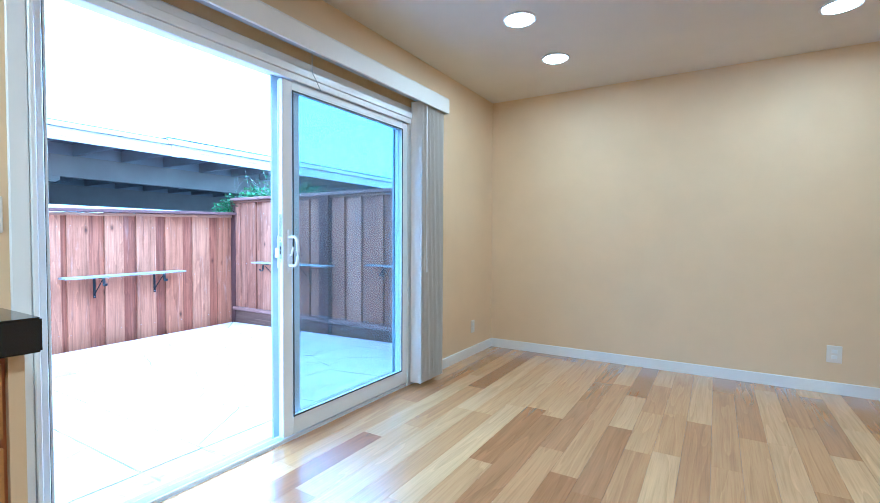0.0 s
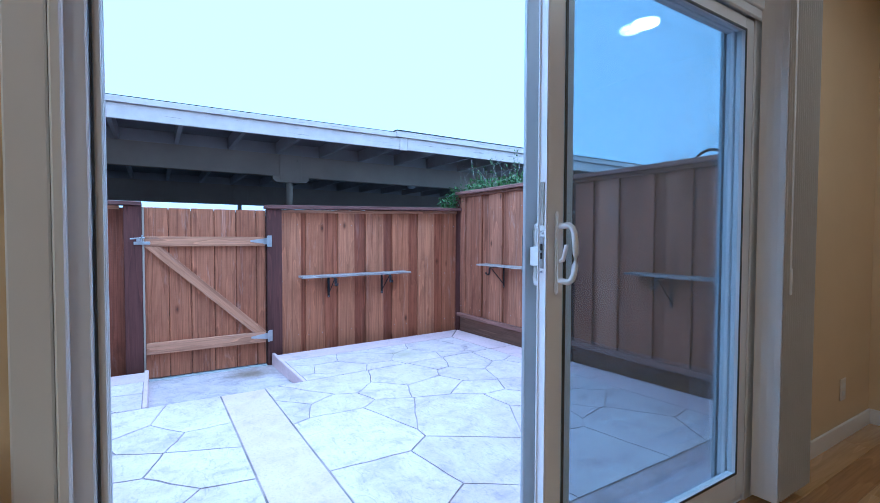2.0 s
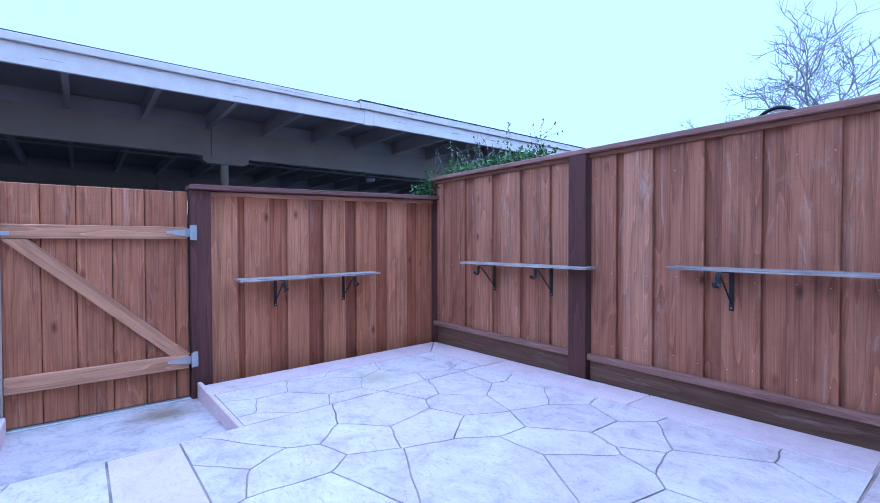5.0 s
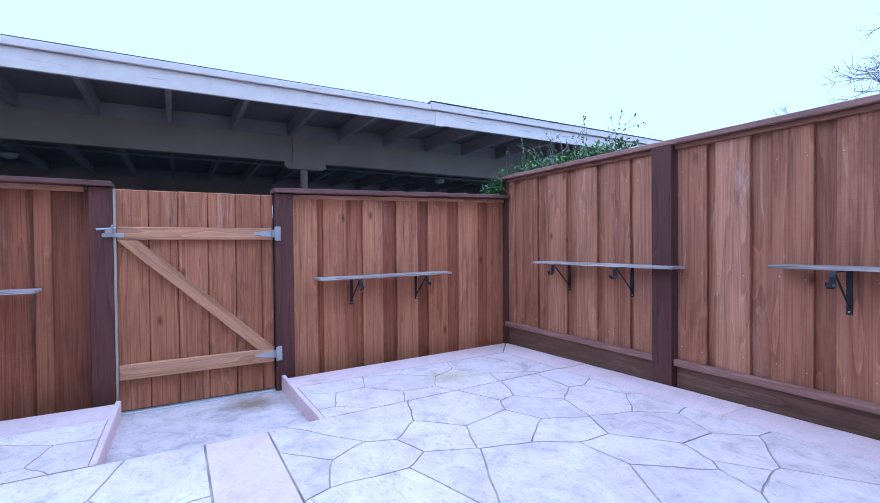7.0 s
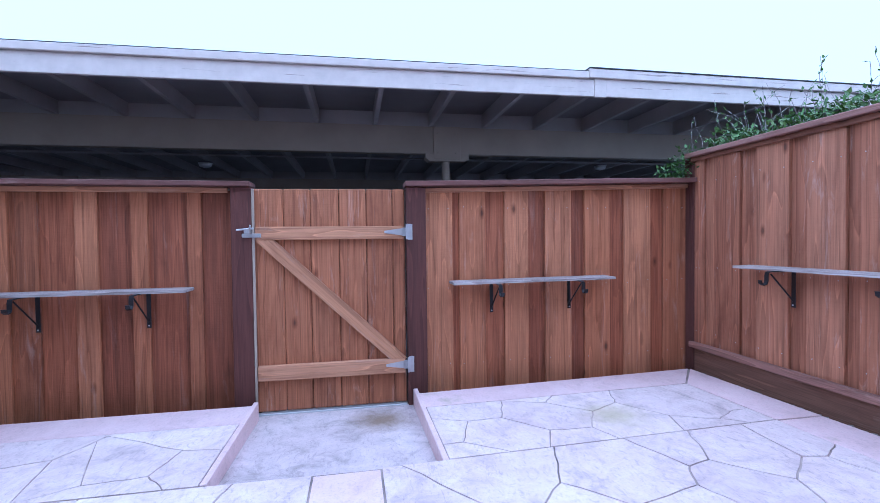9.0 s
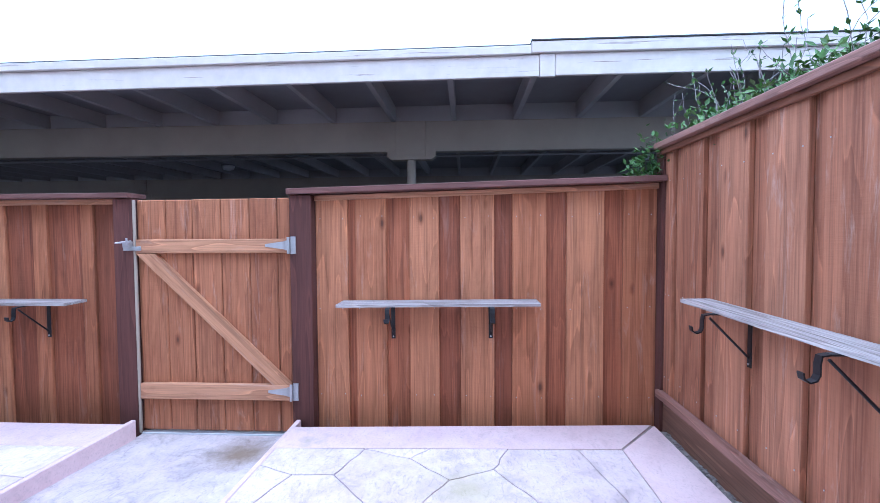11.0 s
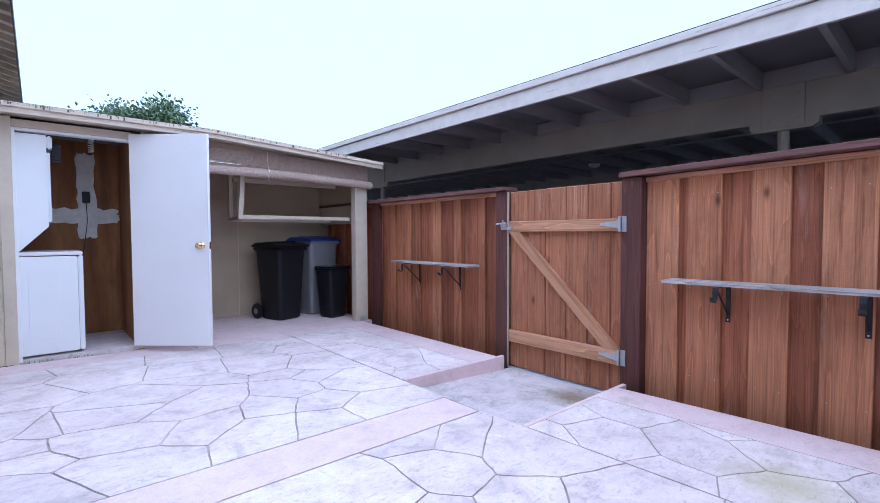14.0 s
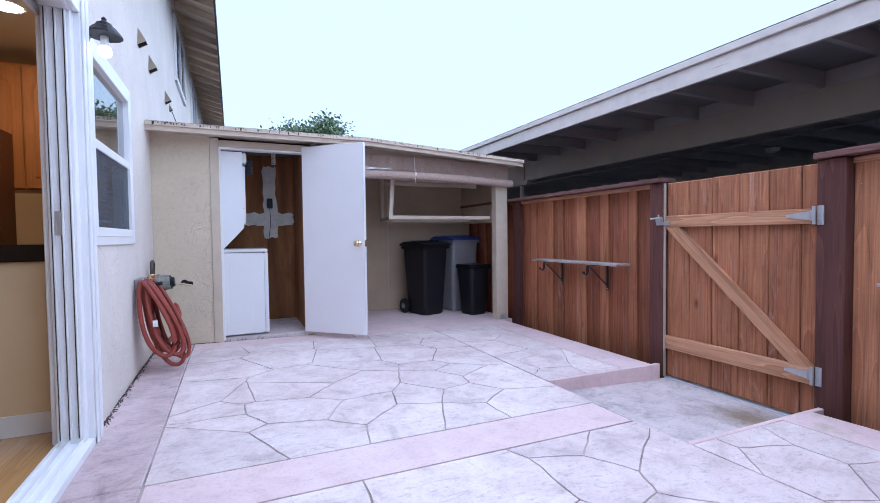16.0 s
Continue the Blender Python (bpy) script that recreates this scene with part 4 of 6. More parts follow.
part("door_casing", boxes((-2.035, -1.961, SY - 0.1, SY + 0.012, -0.03, 1.85), (-2.86, -2.79, SY - 0.1, SY + 0.012, -0.03, 1.83), (-2.79, -2.035, SY - 0.1, SY + 0.012, 1.775, 1.835), bevel=0.003), "tan", shed, "tan door casing")
part("door_jamb", boxes((-2.055, -2.0351, SY - 0.08, SY + 0.004, -0.01, 1.775), (-2.789, -2.0551, SY - 0.08, SY + 0.004, 1.755, 1.774)), "white", shed)
part("partition", boxes((-2.87, -2.80, -2.1, SY - 0.101, -0.1, 1.84)), "tan_wall", shed)
part("back_wall", boxes((-5.30, -2.871, -2.12, -2.06, -0.1, 1.84)), "tan_wall", shed, "tan painted back wall of the bin bay")
part("closet_lining", boxes((-2.799, -2.790, -1.679, SY - 0.102, 0.005, 1.84)), "ply", shed, "bare brown plywood lining")
part("laundry_back", boxes((-2.80, OUT - 0.001, -1.72, -1.68, -0.1, 1.86)), "ply", shed, "bare brown plywood back wall")
part("laundry_floor", boxes((-2.80, OUT - 0.001, -1.68, SY - 0.005, -0.1, 0.004)), "ramp", shed, "bare concrete closet floor")
part("post", boxes((-5.145, -4.985, SY - 0.10, SY, slope(-5.1), 1.83), bevel=0.004), "tan", shed, "tan painted corner post")
part("side_panel", boxes((-5.20, -5.17, -2.059, SY - 0.101, 1.10, 1.81)), "tan_wall", shed)
rf = bmesh.new()
for xa, xb in ((OUT - 0.002, BEND), (BEND, -5.22)):
    low = [rf.verts.new(p) for p in ((xa, -0.60, roof_z(xa) - 0.03), (xb, -0.60, roof_z(xb) - 0.03), (xb, -2.2, roof_z(xb)), (xa, -2.2, roof_z(xa)))]
    high = [rf.verts.new(v.co + Vector((0, 0, 0.03))) for v in low]
    rf.faces.new(low)
    rf.faces.new(high[::-1])
    for i in range(4):
        rf.faces.new((low[i], high[i], high[(i + 1) % 4], low[(i + 1) % 4]))
part("roof", rf, "roofing", shed, "dark flat shed roof with mossy edge")
def sloped_board(y0, y1, dz0, dz1, xa, xb):
    bm = bmesh.new()
    vv = [bm.verts.new((x, y, roof_z(x) + dz)) for x in (xa, xb) for y in (y0, y1) for dz in (dz0, dz1)]
    for f in ((0, 1, 3, 2), (4, 6, 7, 5), (0, 4, 5, 1), (2, 3, 7, 6), (0, 2, 6, 4), (1, 5, 7, 3)):
        bm.faces.new([vv[i] for i in f])
    return bm
for xa, xb in ((OUT - 0.002, BEND + 0.001), (BEND - 0.001, -5.22)):
    part("fascia", sloped_board(-0.60, -0.575, -0.085, -0.012, xa, xb), "tan_x", shed, "tan fascia board")
    part("fascia_trim", sloped_board(-0.575, -0.555, -0.045, -0.012, xa, xb), "tan_x", shed)
    part("soffit", sloped_board(-0.85, -0.601, -0.062, -0.045, xa, xb), "tan", shed)
    part("header", sloped_board(SY - 0.06, SY - 0.01, -0.24, -0.064, min(xa, -2.861), max(xb, -5.15)), "tan", shed, "tan header board behind the blind")

# ---- house exterior: eaves and upper windows ----
eaves = setting("eaves", bmesh.new(), "tan", "tan eaves with exposed rafter tails", "eaves")
def eave_piece(x0, x1, y0, y1, z0, z1):
    bm = bmesh.new()
    vv = [bm.verts.new((x, y, z - 0.25 * (OUT - x))) for x in (x0, x1) for y in (y0, y1) for z in (z0, z1)]
    for f in ((0, 1, 3, 2), (4, 6, 7, 5), (0, 4, 5, 1), (2, 3, 7, 6), (0, 2, 6, 4), (1, 5, 7, 3)):
        bm.faces.new([vv[i] for i in f])
    return bm
part("frieze", eave_piece(OUT - 0.025, OUT + 0.05, -14, 5, 3.93, 4.08), "eave", eaves)
part("soffit", eave_piece(-1.99, OUT, -14, 5, 4.06, 4.10), "eave", eaves)
part("fascia", eave_piece(-2.01, -1.991, -14, 5, 3.96, 4.12), "fascia_dark", eaves)
yy = -13.8
while yy < 5:
    part("rafter_tail", eave_piece(-1.99, OUT - 0.001, yy, yy + 0.07, 3.97, 4.06), "eave", eaves)
    yy += 0.41

# ---- sliding patio door ----
door = tagged(thing("door_1", "open white vinyl sliding glass patio door with screen", "door"), kind="structure")
fr = boxes((-1.51, -1.405, 1.30, 1.345, 0.0, 1.99), (-1.51, -1.392, 3.41, 3.60, 0.0, 1.99), (-1.51, -1.405, 1.346, 3.409, 1.94, 1.99), bevel=0.003)
for x in (-1.496, -1.462, -1.428):
    part("jamb_fin", boxes((x, x + 0.005, 1.346, 1.360, 0.046, 1.938), bevel=0.001), "vinyl", door)
    # dark strip between the fins paints in the shade of a groove
    part("jamb_groove_shade", boxes((x + 0.0055, x + 0.0115, 1.346, 1.350, 0.046, 1.938)), "gasket", door, "dark strip painted for the shade in a jamb groove")
part("keeper", boxes((-1.455, -1.432, 1.3505, 1.356, 0.955, 1.06), bevel=0.001), "galv", door, "steel latch keeper")
part("door_frame", fr, "vinyl", door, "white vinyl door frame")
sill = boxes((-1.535, -1.395, 1.27, 3.60, -0.012, 0.022), (-1.50, -1.494, 1.346, 3.409, 0.022, 0.04), (-1.455, -1.449, 1.346, 3.409, 0.022, 0.045), (-1.410, -1.404, 1.346, 3.409, 0.022, 0.04), bevel=0.0015)
part("track", sill, "vinyl", door, "white sill with sliding tracks")
part("head_track", boxes((-1.389, -1.375, 1.25, 3.60, 1.91, 1.945), (-1.389, -1.368, 1.25, 3.60, 1.946, 1.985), (-1.399, -1.383, 1.25, 3.60, 1.986, 2.03), bevel=0.003), "vinyl", door, "ridged white head casing")
part("casing", boxes((-1.40, -1.386, 1.25, 1.30, 0.0, 1.908), (-1.40, -1.380, 1.302, 1.318, 0.0, 1.908), bevel=0.003), "vinyl", door, "white side casing")

def leaf(name, x0, x1, y0, y1, z0, z1, stile, rail_b, rail_t, mat, pane_mat, label):
    p = part(name, boxes((x0, x1, y0, y0 + stile, z0, z1), (x0, x1, y1 - stile, y1, z0, z1), (x0, x1, y0 + stile, y1 - stile, z0, z0 + rail_b), (x0, x1, y0 + stile, y1 - stile, z1 - rail_t, z1), bevel=0.002), mat, door, label)
    xm = (x0 + x1) / 2
    g = part("pane", boxes((xm - 0.002, xm + 0.002, y0 + stile, y1 - stile, z0 + rail_b, z1 - rail_t)), pane_mat, p)
    g.visible_shadow = False
    return p
slider = leaf("sliding_leaf", -1.428, -1.394, 2.308, 3.405, 0.050, 1.908, 0.060, 0.095, 0.046, "vinyl", "glass", "white sliding leaf with tinted glass")
fixed = leaf("fixed_leaf", -1.474, -1.444, 2.415, 3.408, 0.04, 1.935, 0.045, 0.06, 0.06, "vinyl", "clear", "white fixed glass leaf")
screen = leaf("screen_leaf", -1.494, -1.480, 2.311, 3.408, 0.024, 1.94, 0.05, 0.05, 0.05, "alu", "screen", "grey framed insect screen")
part("pane_gasket", boxes((-1.3935, -1.3905, 2.368, 2.376, 0.145, 1.862), (-1.3935, -1.3905, 3.337, 3.345, 0.145, 1.862), (-1.3935, -1.3905, 2.376, 3.337, 0.145, 0.153), (-1.3935, -1.3905, 2.376, 3.337, 1.854, 1.862)), "gasket", slider, "dark glazing gasket")
part("edge_channel", boxes((-1.4275, -1.4235, 2.304, 2.3079, 0.05, 1.90), (-1.400, -1.3945, 2.304, 2.3079, 0.05, 1.90)), "vinyl", slider)
part("brickmould", boxes((-1.535, OUT - 0.001, 1.185, 1.305, -0.012, 2.06), (-1.535, OUT - 0.001, 3.595, 3.70, -0.012, 2.06), (-1.535, OUT - 0.001, 1.306, 3.594, 1.95, 2.06), (-1.545, -1.5355, 1.20, 1.235, -0.012, 2.05), (-1.545, -1.5355, 1.265, 1.295, -0.012, 2.05), bevel=0.003), "vinyl", door, "white outer door trim")
# handle: inside pull, outside pull and mortise lock
hd = part("handle", boxes((-1.3935, -1.382, 2.332, 2.356, 0.915, 1.135), bevel=0.004, segs=2), "vinyl", slider, "white pull handle")
loop = bmesh.new()
tube(loop, [(-1.384, 2.344, 1.098), (-1.368, 2.345, 1.099), (-1.357, 2.348, 1.100), (-1.349, 2.352, 1.094), (-1.345, 2.356, 1.080), (-1.343, 2.358, 1.055), (-1.342, 2.359, 1.025), (-1.343, 2.358, 0.995), (-1.345, 2.356, 0.970), (-1.349, 2.352, 0.956), (-1.357, 2.348, 0.950), (-1.368, 2.345, 0.951), (-1.384, 2.344, 0.952)], 0.0082, 12)
part("grip", loop, "vinyl", hd, smooth=True)
part("thumb_lever", tube(bmesh.new(), [(-1.384, 2.344, 1.005), (-1.372, 2.344, 1.007), (-1.366, 2.344, 1.025), (-1.360, 2.344, 1.048)], 0.0055), "vinyl", hd, smooth=True)
lock = part("lock_plate", boxes((-1.419, -1.405, 2.3045, 2.3079, 0.985, 1.071), bevel=0.003), "galv", slider, "worn steel mortise lock plate")
# flat dark inlay paints the shade inside the slot
part("lock_slot", boxes((-1.416, -1.408, 2.3035, 2.3044, 1.01, 1.05)), "dark", lock)
part("lock_hook", rod(bmesh.new(), (-1.412, 2.3035, 1.03), (-1.412, 2.301, 1.03), 0.004), "galv", lock)
for z in (1.082, 0.975):
    part("screw", rod(bmesh.new(), (-1.412, 2.306, z), (-1.412, 2.302, z), 0.003, sides=8), "galv", slider)
part("sticker", boxes((-1.418, -1.405, 2.3045, 2.3079, 1.10, 1.215)), "sticker", slider, "torn old paper sticker")
outer = part("outer_handle", boxes((-1.436, -1.4285, 2.325, 2.35, 0.92, 1.13), (-1.472, -1.436, 2.318, 2.345, 0.989, 1.042), bevel=0.003), "vinyl", slider, "white outside pull")
tube_o = tube(bmesh.new(), [(-1.436, 2.335, 1.10), (-1.462, 2.335, 1.10), (-1.470, 2.34, 1.085), (-1.474, 2.345, 1.02), (-1.470, 2.34, 0.955), (-1.462, 2.335, 0.94), (-1.436, 2.335, 0.94)], 0.008)
part("outer_grip", tube_o, "vinyl", outer, smooth=True)
part("screen_latch", boxes((-1.505, -1.4945, 2.318, 2.355, 0.965, 1.075), bevel=0.003), "black_plastic", screen, "black screen latch")

# ---- valance and vertical blind ----
vb = thing("vertical_blind", "cream vertical blind drawn aside under a white valance", "blind", at=pose(-1.33, 3.6, 2.04))
vb.matrix_world = Matrix()
part("valance", boxes((-1.275, -1.26, 1.12, 3.77, 2.045, 2.15), (-1.399, -1.275, 3.757, 3.77, 2.045, 2.15), (-1.399, -1.275, 1.12, 1.133, 2.045, 2.15), (-1.399, -1.26, 1.12, 3.77, 2.150, 2.158), bevel=0.003), "vane", vb, "white valance box")
part("head_rail", boxes((-1.35, -1.31, 1.14, 3.755, 2.07, 2.10)), "alu", vb)
for i in range(17):
    vane = bmesh.new()
    yv = 3.425 + i * 0.0185
    a = radians(88 - 1.2 * (i % 4))
    w = 0.045
    pts = []
    for q in range(5):
        u = (q - 2) / 2
        cx, cy = -1.33 + w * u * math.sin(a), yv + w * u * math.cos(a)
        bow = 0.004 * (1 - u * u)
        pts.append((cx, cy + bow))
    for (xa, ya), (xb, yb) in zip(pts, pts[1:]):
        va = [vane.verts.new(p) for p in ((xa, ya, 0.05), (xb, yb, 0.05), (xb, yb, 2.065), (xa, ya, 2.065))]
        vane.faces.new(va)
    bmesh.ops.remove_doubles(vane, verts=vane.verts[:], dist=1e-5)
    bmesh.ops.solidify(vane, geom=vane.faces[:], thickness=0.0012)
    part("vane", vane, "vane", vb)
wand = rod(bmesh.new(), (-1.29, 3.50, 0.85), (-1.29, 3.50, 2.05), 0.004)
part("wand", rod(wand, (-1.29, 3.50, 0.85), (-1.29, 3.50, 0.95), 0.008), "vinyl", vb)
part("hanger", tube(bmesh.new(), [(-1.30, 2.42, 2.06), (-1.30, 2.42, 1.95), (-1.295, 2.44, 1.92), (-1.29, 2.47, 1.87)], 0.0025, 6), "alu", vb)

# ---- recessed lights ----
for i, (x, y) in enumerate(((-0.53, 4.05), (-0.535, 3.355), (1.08, 4.12), (1.08, 3.36), (-0.87, 0.07), (0.6, 0.3), (0.6, -1.2))):
    lt = thing("recessed_light", "lit round recessed ceiling light with white trim", "lamp", "ceiling lights", pose(x, y, 2.42))
    ring = bmesh.new()
    lathe(ring, [(0.078, -0.001), (0.10, -0.002), (0.10, -0.008), (0.095, -0.010), (0.079, -0.006)], sides=28)
    part("trim_ring", ring, "white", lt)
    part("lens", lathe(bmesh.new(), [(0.074, -0.014), (0.079, -0.011), (0.079, -0.0062)], sides=28), "can", lt, "glowing warm lens")
    ld = bpy.data.lights.new("downlight", "AREA")
    ld.shape, ld.size, ld.energy, ld.color = "DISK", 0.15, 1.15 if y > 2 else 6.0, (1.0, 0.71, 0.39)
    lamp = new("downlight", ld)
    lamp.matrix_world = pose(x, y, 2.40)

# ---- kitchen counter end ----
counter = thing("base_cabinet", "honey maple base cabinet with drawers and a painted end", "cabinet")
part("carcass", boxes((-1.399, -0.86, -0.6, 1.09, 0.0, 0.834)), "cab_v", counter)
part("end_panel", boxes((-1.399, -0.845, 1.091, 1.12, 0.0, 0.834)), "wall", counter, "beige painted end panel")
part("end_base", boxes((-1.399, -0.845, 1.121, 1.134, 0.0, 0.12), bevel=0.002), "white", counter, "white baseboard")
for y0, y1 in ((0.56, 1.08), (0.02, 0.54)):
    for z0, z1 in ((0.64, 0.82), (0.38, 0.63), (0.10, 0.37)):
        part("drawer", boxes((-0.859, -0.838, y0, y1, z0, z1), bevel=0.006, segs=2), "cab", counter)
worktop = thing("countertop", "polished black stone countertop with low backsplash", "countertop")
part("slab", boxes((-1.399, -0.80, -0.6, 1.14, 0.835, 0.915), bevel=0.004, segs=2), "black_stone", worktop)
part("backsplash", boxes((-1.399, -1.375, -0.6, 1.108, 0.916, 1.022), bevel=0.003), "black_stone", worktop)

# ---- laundry closet ----
laundry = thing("stacked_washer_dryer", "white stacked washer and dryer in the closet doorway", "laundry")
LX, LY = -2.42, SY - 0.045
part("washer", boxes((-2.405, -1.75, LY - 0.62, LY, 0.02, 0.795), bevel=0.008, segs=2), "appliance", laundry, "white washer cabinet")
part("washer_front", boxes((LX - 0.02, -2.407, LY - 0.62, LY, 0.02, 0.80), bevel=0.008, segs=2), "appliance", laundry)
part("washer_top", boxes((LX - 0.02, -1.75, LY - 0.62, LY + 0.004, 0.801, 0.83), bevel=0.008, segs=2), "appliance", laundry)
part("side_emboss", boxes((-2.29, -2.10, LY + 0.0005, LY + 0.003, 0.14, 0.68), bevel=0.001), "appliance", laundry)
dry = bmesh.new()
prof = [(-2.06, 0.84), (-2.235, 1.03), (-2.235, 1.745), (-1.75, 1.745), (-1.75, 0.84)]
prism(dry, [(p[0], p[1]) for p in prof], 0, 0.60, 0, Matrix(((1, 0, 0, 0), (0, 0, -1, LY), (0, 1, 0, 0), (0, 0, 0, 1))))
part("dryer", dry, "appliance", laundry, "white dryer with slanted underside")
part("dryer_door", boxes((-2.255, -2.2355, LY - 0.55, LY - 0.02, 1.06, 1.62), bevel=0.008, segs=2), "appliance", laundry)
part("seam", boxes((-2.236, -2.234, LY - 0.6, LY + 0.001, 1.215, 1.222)), "gasket", laundry)
part("control_panel", boxes((-2.27, -2.2356, LY - 0.58, LY - 0.005, 1.64, 1.744), bevel=0.01, segs=2), "appliance", laundry)
vent = bmesh.new()
for i in range(9):
    lathe(vent, [(0.028, i * 0.016), (0.036, i * 0.016 + 0.008), (0.028, i * 0.016 + 0.016)], (-2.295, -1.02, 1.56), 14)
duct = tagged(part("dryer_duct", vent, "gasket", smooth=True), "crumpled dark dryer duct beside the dryer", "duct")
# joint compound on the bare plywood, a charger with its cable, and a coiled bulb
for d in ((-2.60, -2.46, -1.677, 0.93, 1.745), (-2.78, -2.20, -1.677, 1.08, 1.22)):
    bm = bmesh.new()
    rg = random.Random(int(d[0] * 100))
    x0, x1, y, z0, z1 = d
    ring = []
    steps = 11
    for a, b, k in (((x0, z0), (x1, z0), steps), ((x1, z0), (x1, z1), steps), ((x1, z1), (x0, z1), steps), ((x0, z1), (x0, z0), steps)):
        for q in range(k):
            u = q / k
            ring.append((a[0] + (b[0] - a[0]) * u + rg.uniform(-0.016, 0.016), a[1] + (b[1] - a[1]) * u + rg.uniform(-0.016, 0.016)))
    prism(bm, ring, 0, 0.003 + 0.001 * (d[0] < -2.7), 0.0, Matrix(((1, 0, 0, 0), (0, 0, 1, y - 0.0025), (0, 1, 0, 0), (0, 0, 0, 1))))
    part("plaster_patch", bm, "plaster", shed, "ragged white joint compound")
charger = thing("charger", "small black wall charger with a dangling cable", "charger")
part("box", boxes((-2.555, -2.495, -1.672, -1.63, 1.27, 1.38), bevel=0.006, segs=2), "black_plastic", charger)
part("cable", tube(bmesh.new(), [(-2.525, -1.65, 1.27), (-2.53, -1.64, 1.10), (-2.50, -1.64, 0.85), (-2.46, -1.60, 0.6), (-2.44, -1.55, 0.35)], 0.003, 6), "black_plastic", charger)
spiral = thing("light_bulb", "white spiral bulb in a ceiling socket, unlit", "bulb", at=pose(-2.56, -1.45, 1.86))
part("socket", rod(bmesh.new(), (0, 0, -0.04), (0, 0, 0), 0.022), "ivory", spiral)
part("coil", tube(bmesh.new(), [(0.02 * math.cos(k * 0.8), 0.02 * math.sin(k * 0.8), -0.045 - k * 0.0026) for k in range(32)], 0.006, 6), "white", spiral, smooth=True)

# laundry door, standing open
DH = 1.80
swing = thing("shed_door", "plain white flush door standing open with brass knob", "door", at=pose(-2.775, SY + 0.03, 0.012, 0, 0, 137))
part("slab", boxes((0.0, 0.67, -0.018, 0.018, 0, DH), bevel=0.002), "door", swing)
for side in (1, -1):
    kn = bmesh.new()
    lathe(kn, [(0.030, 0.0), (0.030, 0.006), (0.012, 0.010), (0.011, 0.032), (0.024, 0.040), (0.029, 0.052), (0.024, 0.064), (0.010, 0.068)], sides=20, m=Matrix.Translation((0.61, 0.0181 * side, 0.86)) @ Matrix.Rotation(radians(-90 * side), 4, "X"))
    part("knob", kn, "brass", swing, "polished brass knob", smooth=True)
part("latch_plate", boxes((0.6701, 0.6725, -0.011, 0.011, 0.83, 0.89)), "brass", swing)
for z in (0.2, 0.95, 1.6):
    part("hinge", rod(bmesh.new(), (-0.004, 0.022, z - 0.045), (-0.004, 0.022, z + 0.045), 0.006), "brass", swing)
# lichen and weeds at the closet threshold
weed = bmesh.new()
rg = random.Random(8)
for _ in range(60):
    x, y = rg.choice([rg.gauss(-2.10, 0.03), rg.gauss(-2.2, 0.05), rg.gauss(-2.4, 0.06)]), SY + 0.012 + rg.uniform(0, 0.03)
    a, h = rg.uniform(0, 6.3), rg.uniform(0.008, 0.025)
    z = slope(x)
    weed.faces.new([weed.verts.new(p) for p in ((x, y, z), (x + 0.006 * math.cos(a), y + 0.006 * math.sin(a), z + h * 0.6), (x + 0.004 * math.sin(a), y, z + h))])
tagged(part("weeds", weed, "leaf"), "tiny green weeds along the closet threshold", "weeds", kind="stuff")

# ---- bin bay ----
def tub(w0, d0, w1, d1, z0, z1, rim=0.0):
    """A tapered bin body with rounded corners."""
    bm = bmesh.new()
    rings = []
    for w, d, z in ((w0 * 0.92, d0 * 0.92, z0), (w0, d0, z0 + 0.02), (w1, d1, z1)):
        ring = []
        r = 0.05
        for cx, cy, a0 in ((1, 1, 0), (-1, 1, 90), (-1, -1, 180), (1, -1, 270)):
            for q in range(4):
                a = radians(a0 + q * 30)
                ring.append(bm.verts.new((cx * (w / 2 - r) + r * math.cos(a), cy * (d / 2 - r) + r * math.sin(a), z)))
        rings.append(ring)
    for a, b in zip(rings, rings[1:]):
        for k in range(16):
            bm.faces.new((a[k], a[(k + 1) % 16], b[(k + 1) % 16], b[k]))
    bm.faces.new(rings[0][::-1])
    bm.faces.new(rings[-1])
    return bm
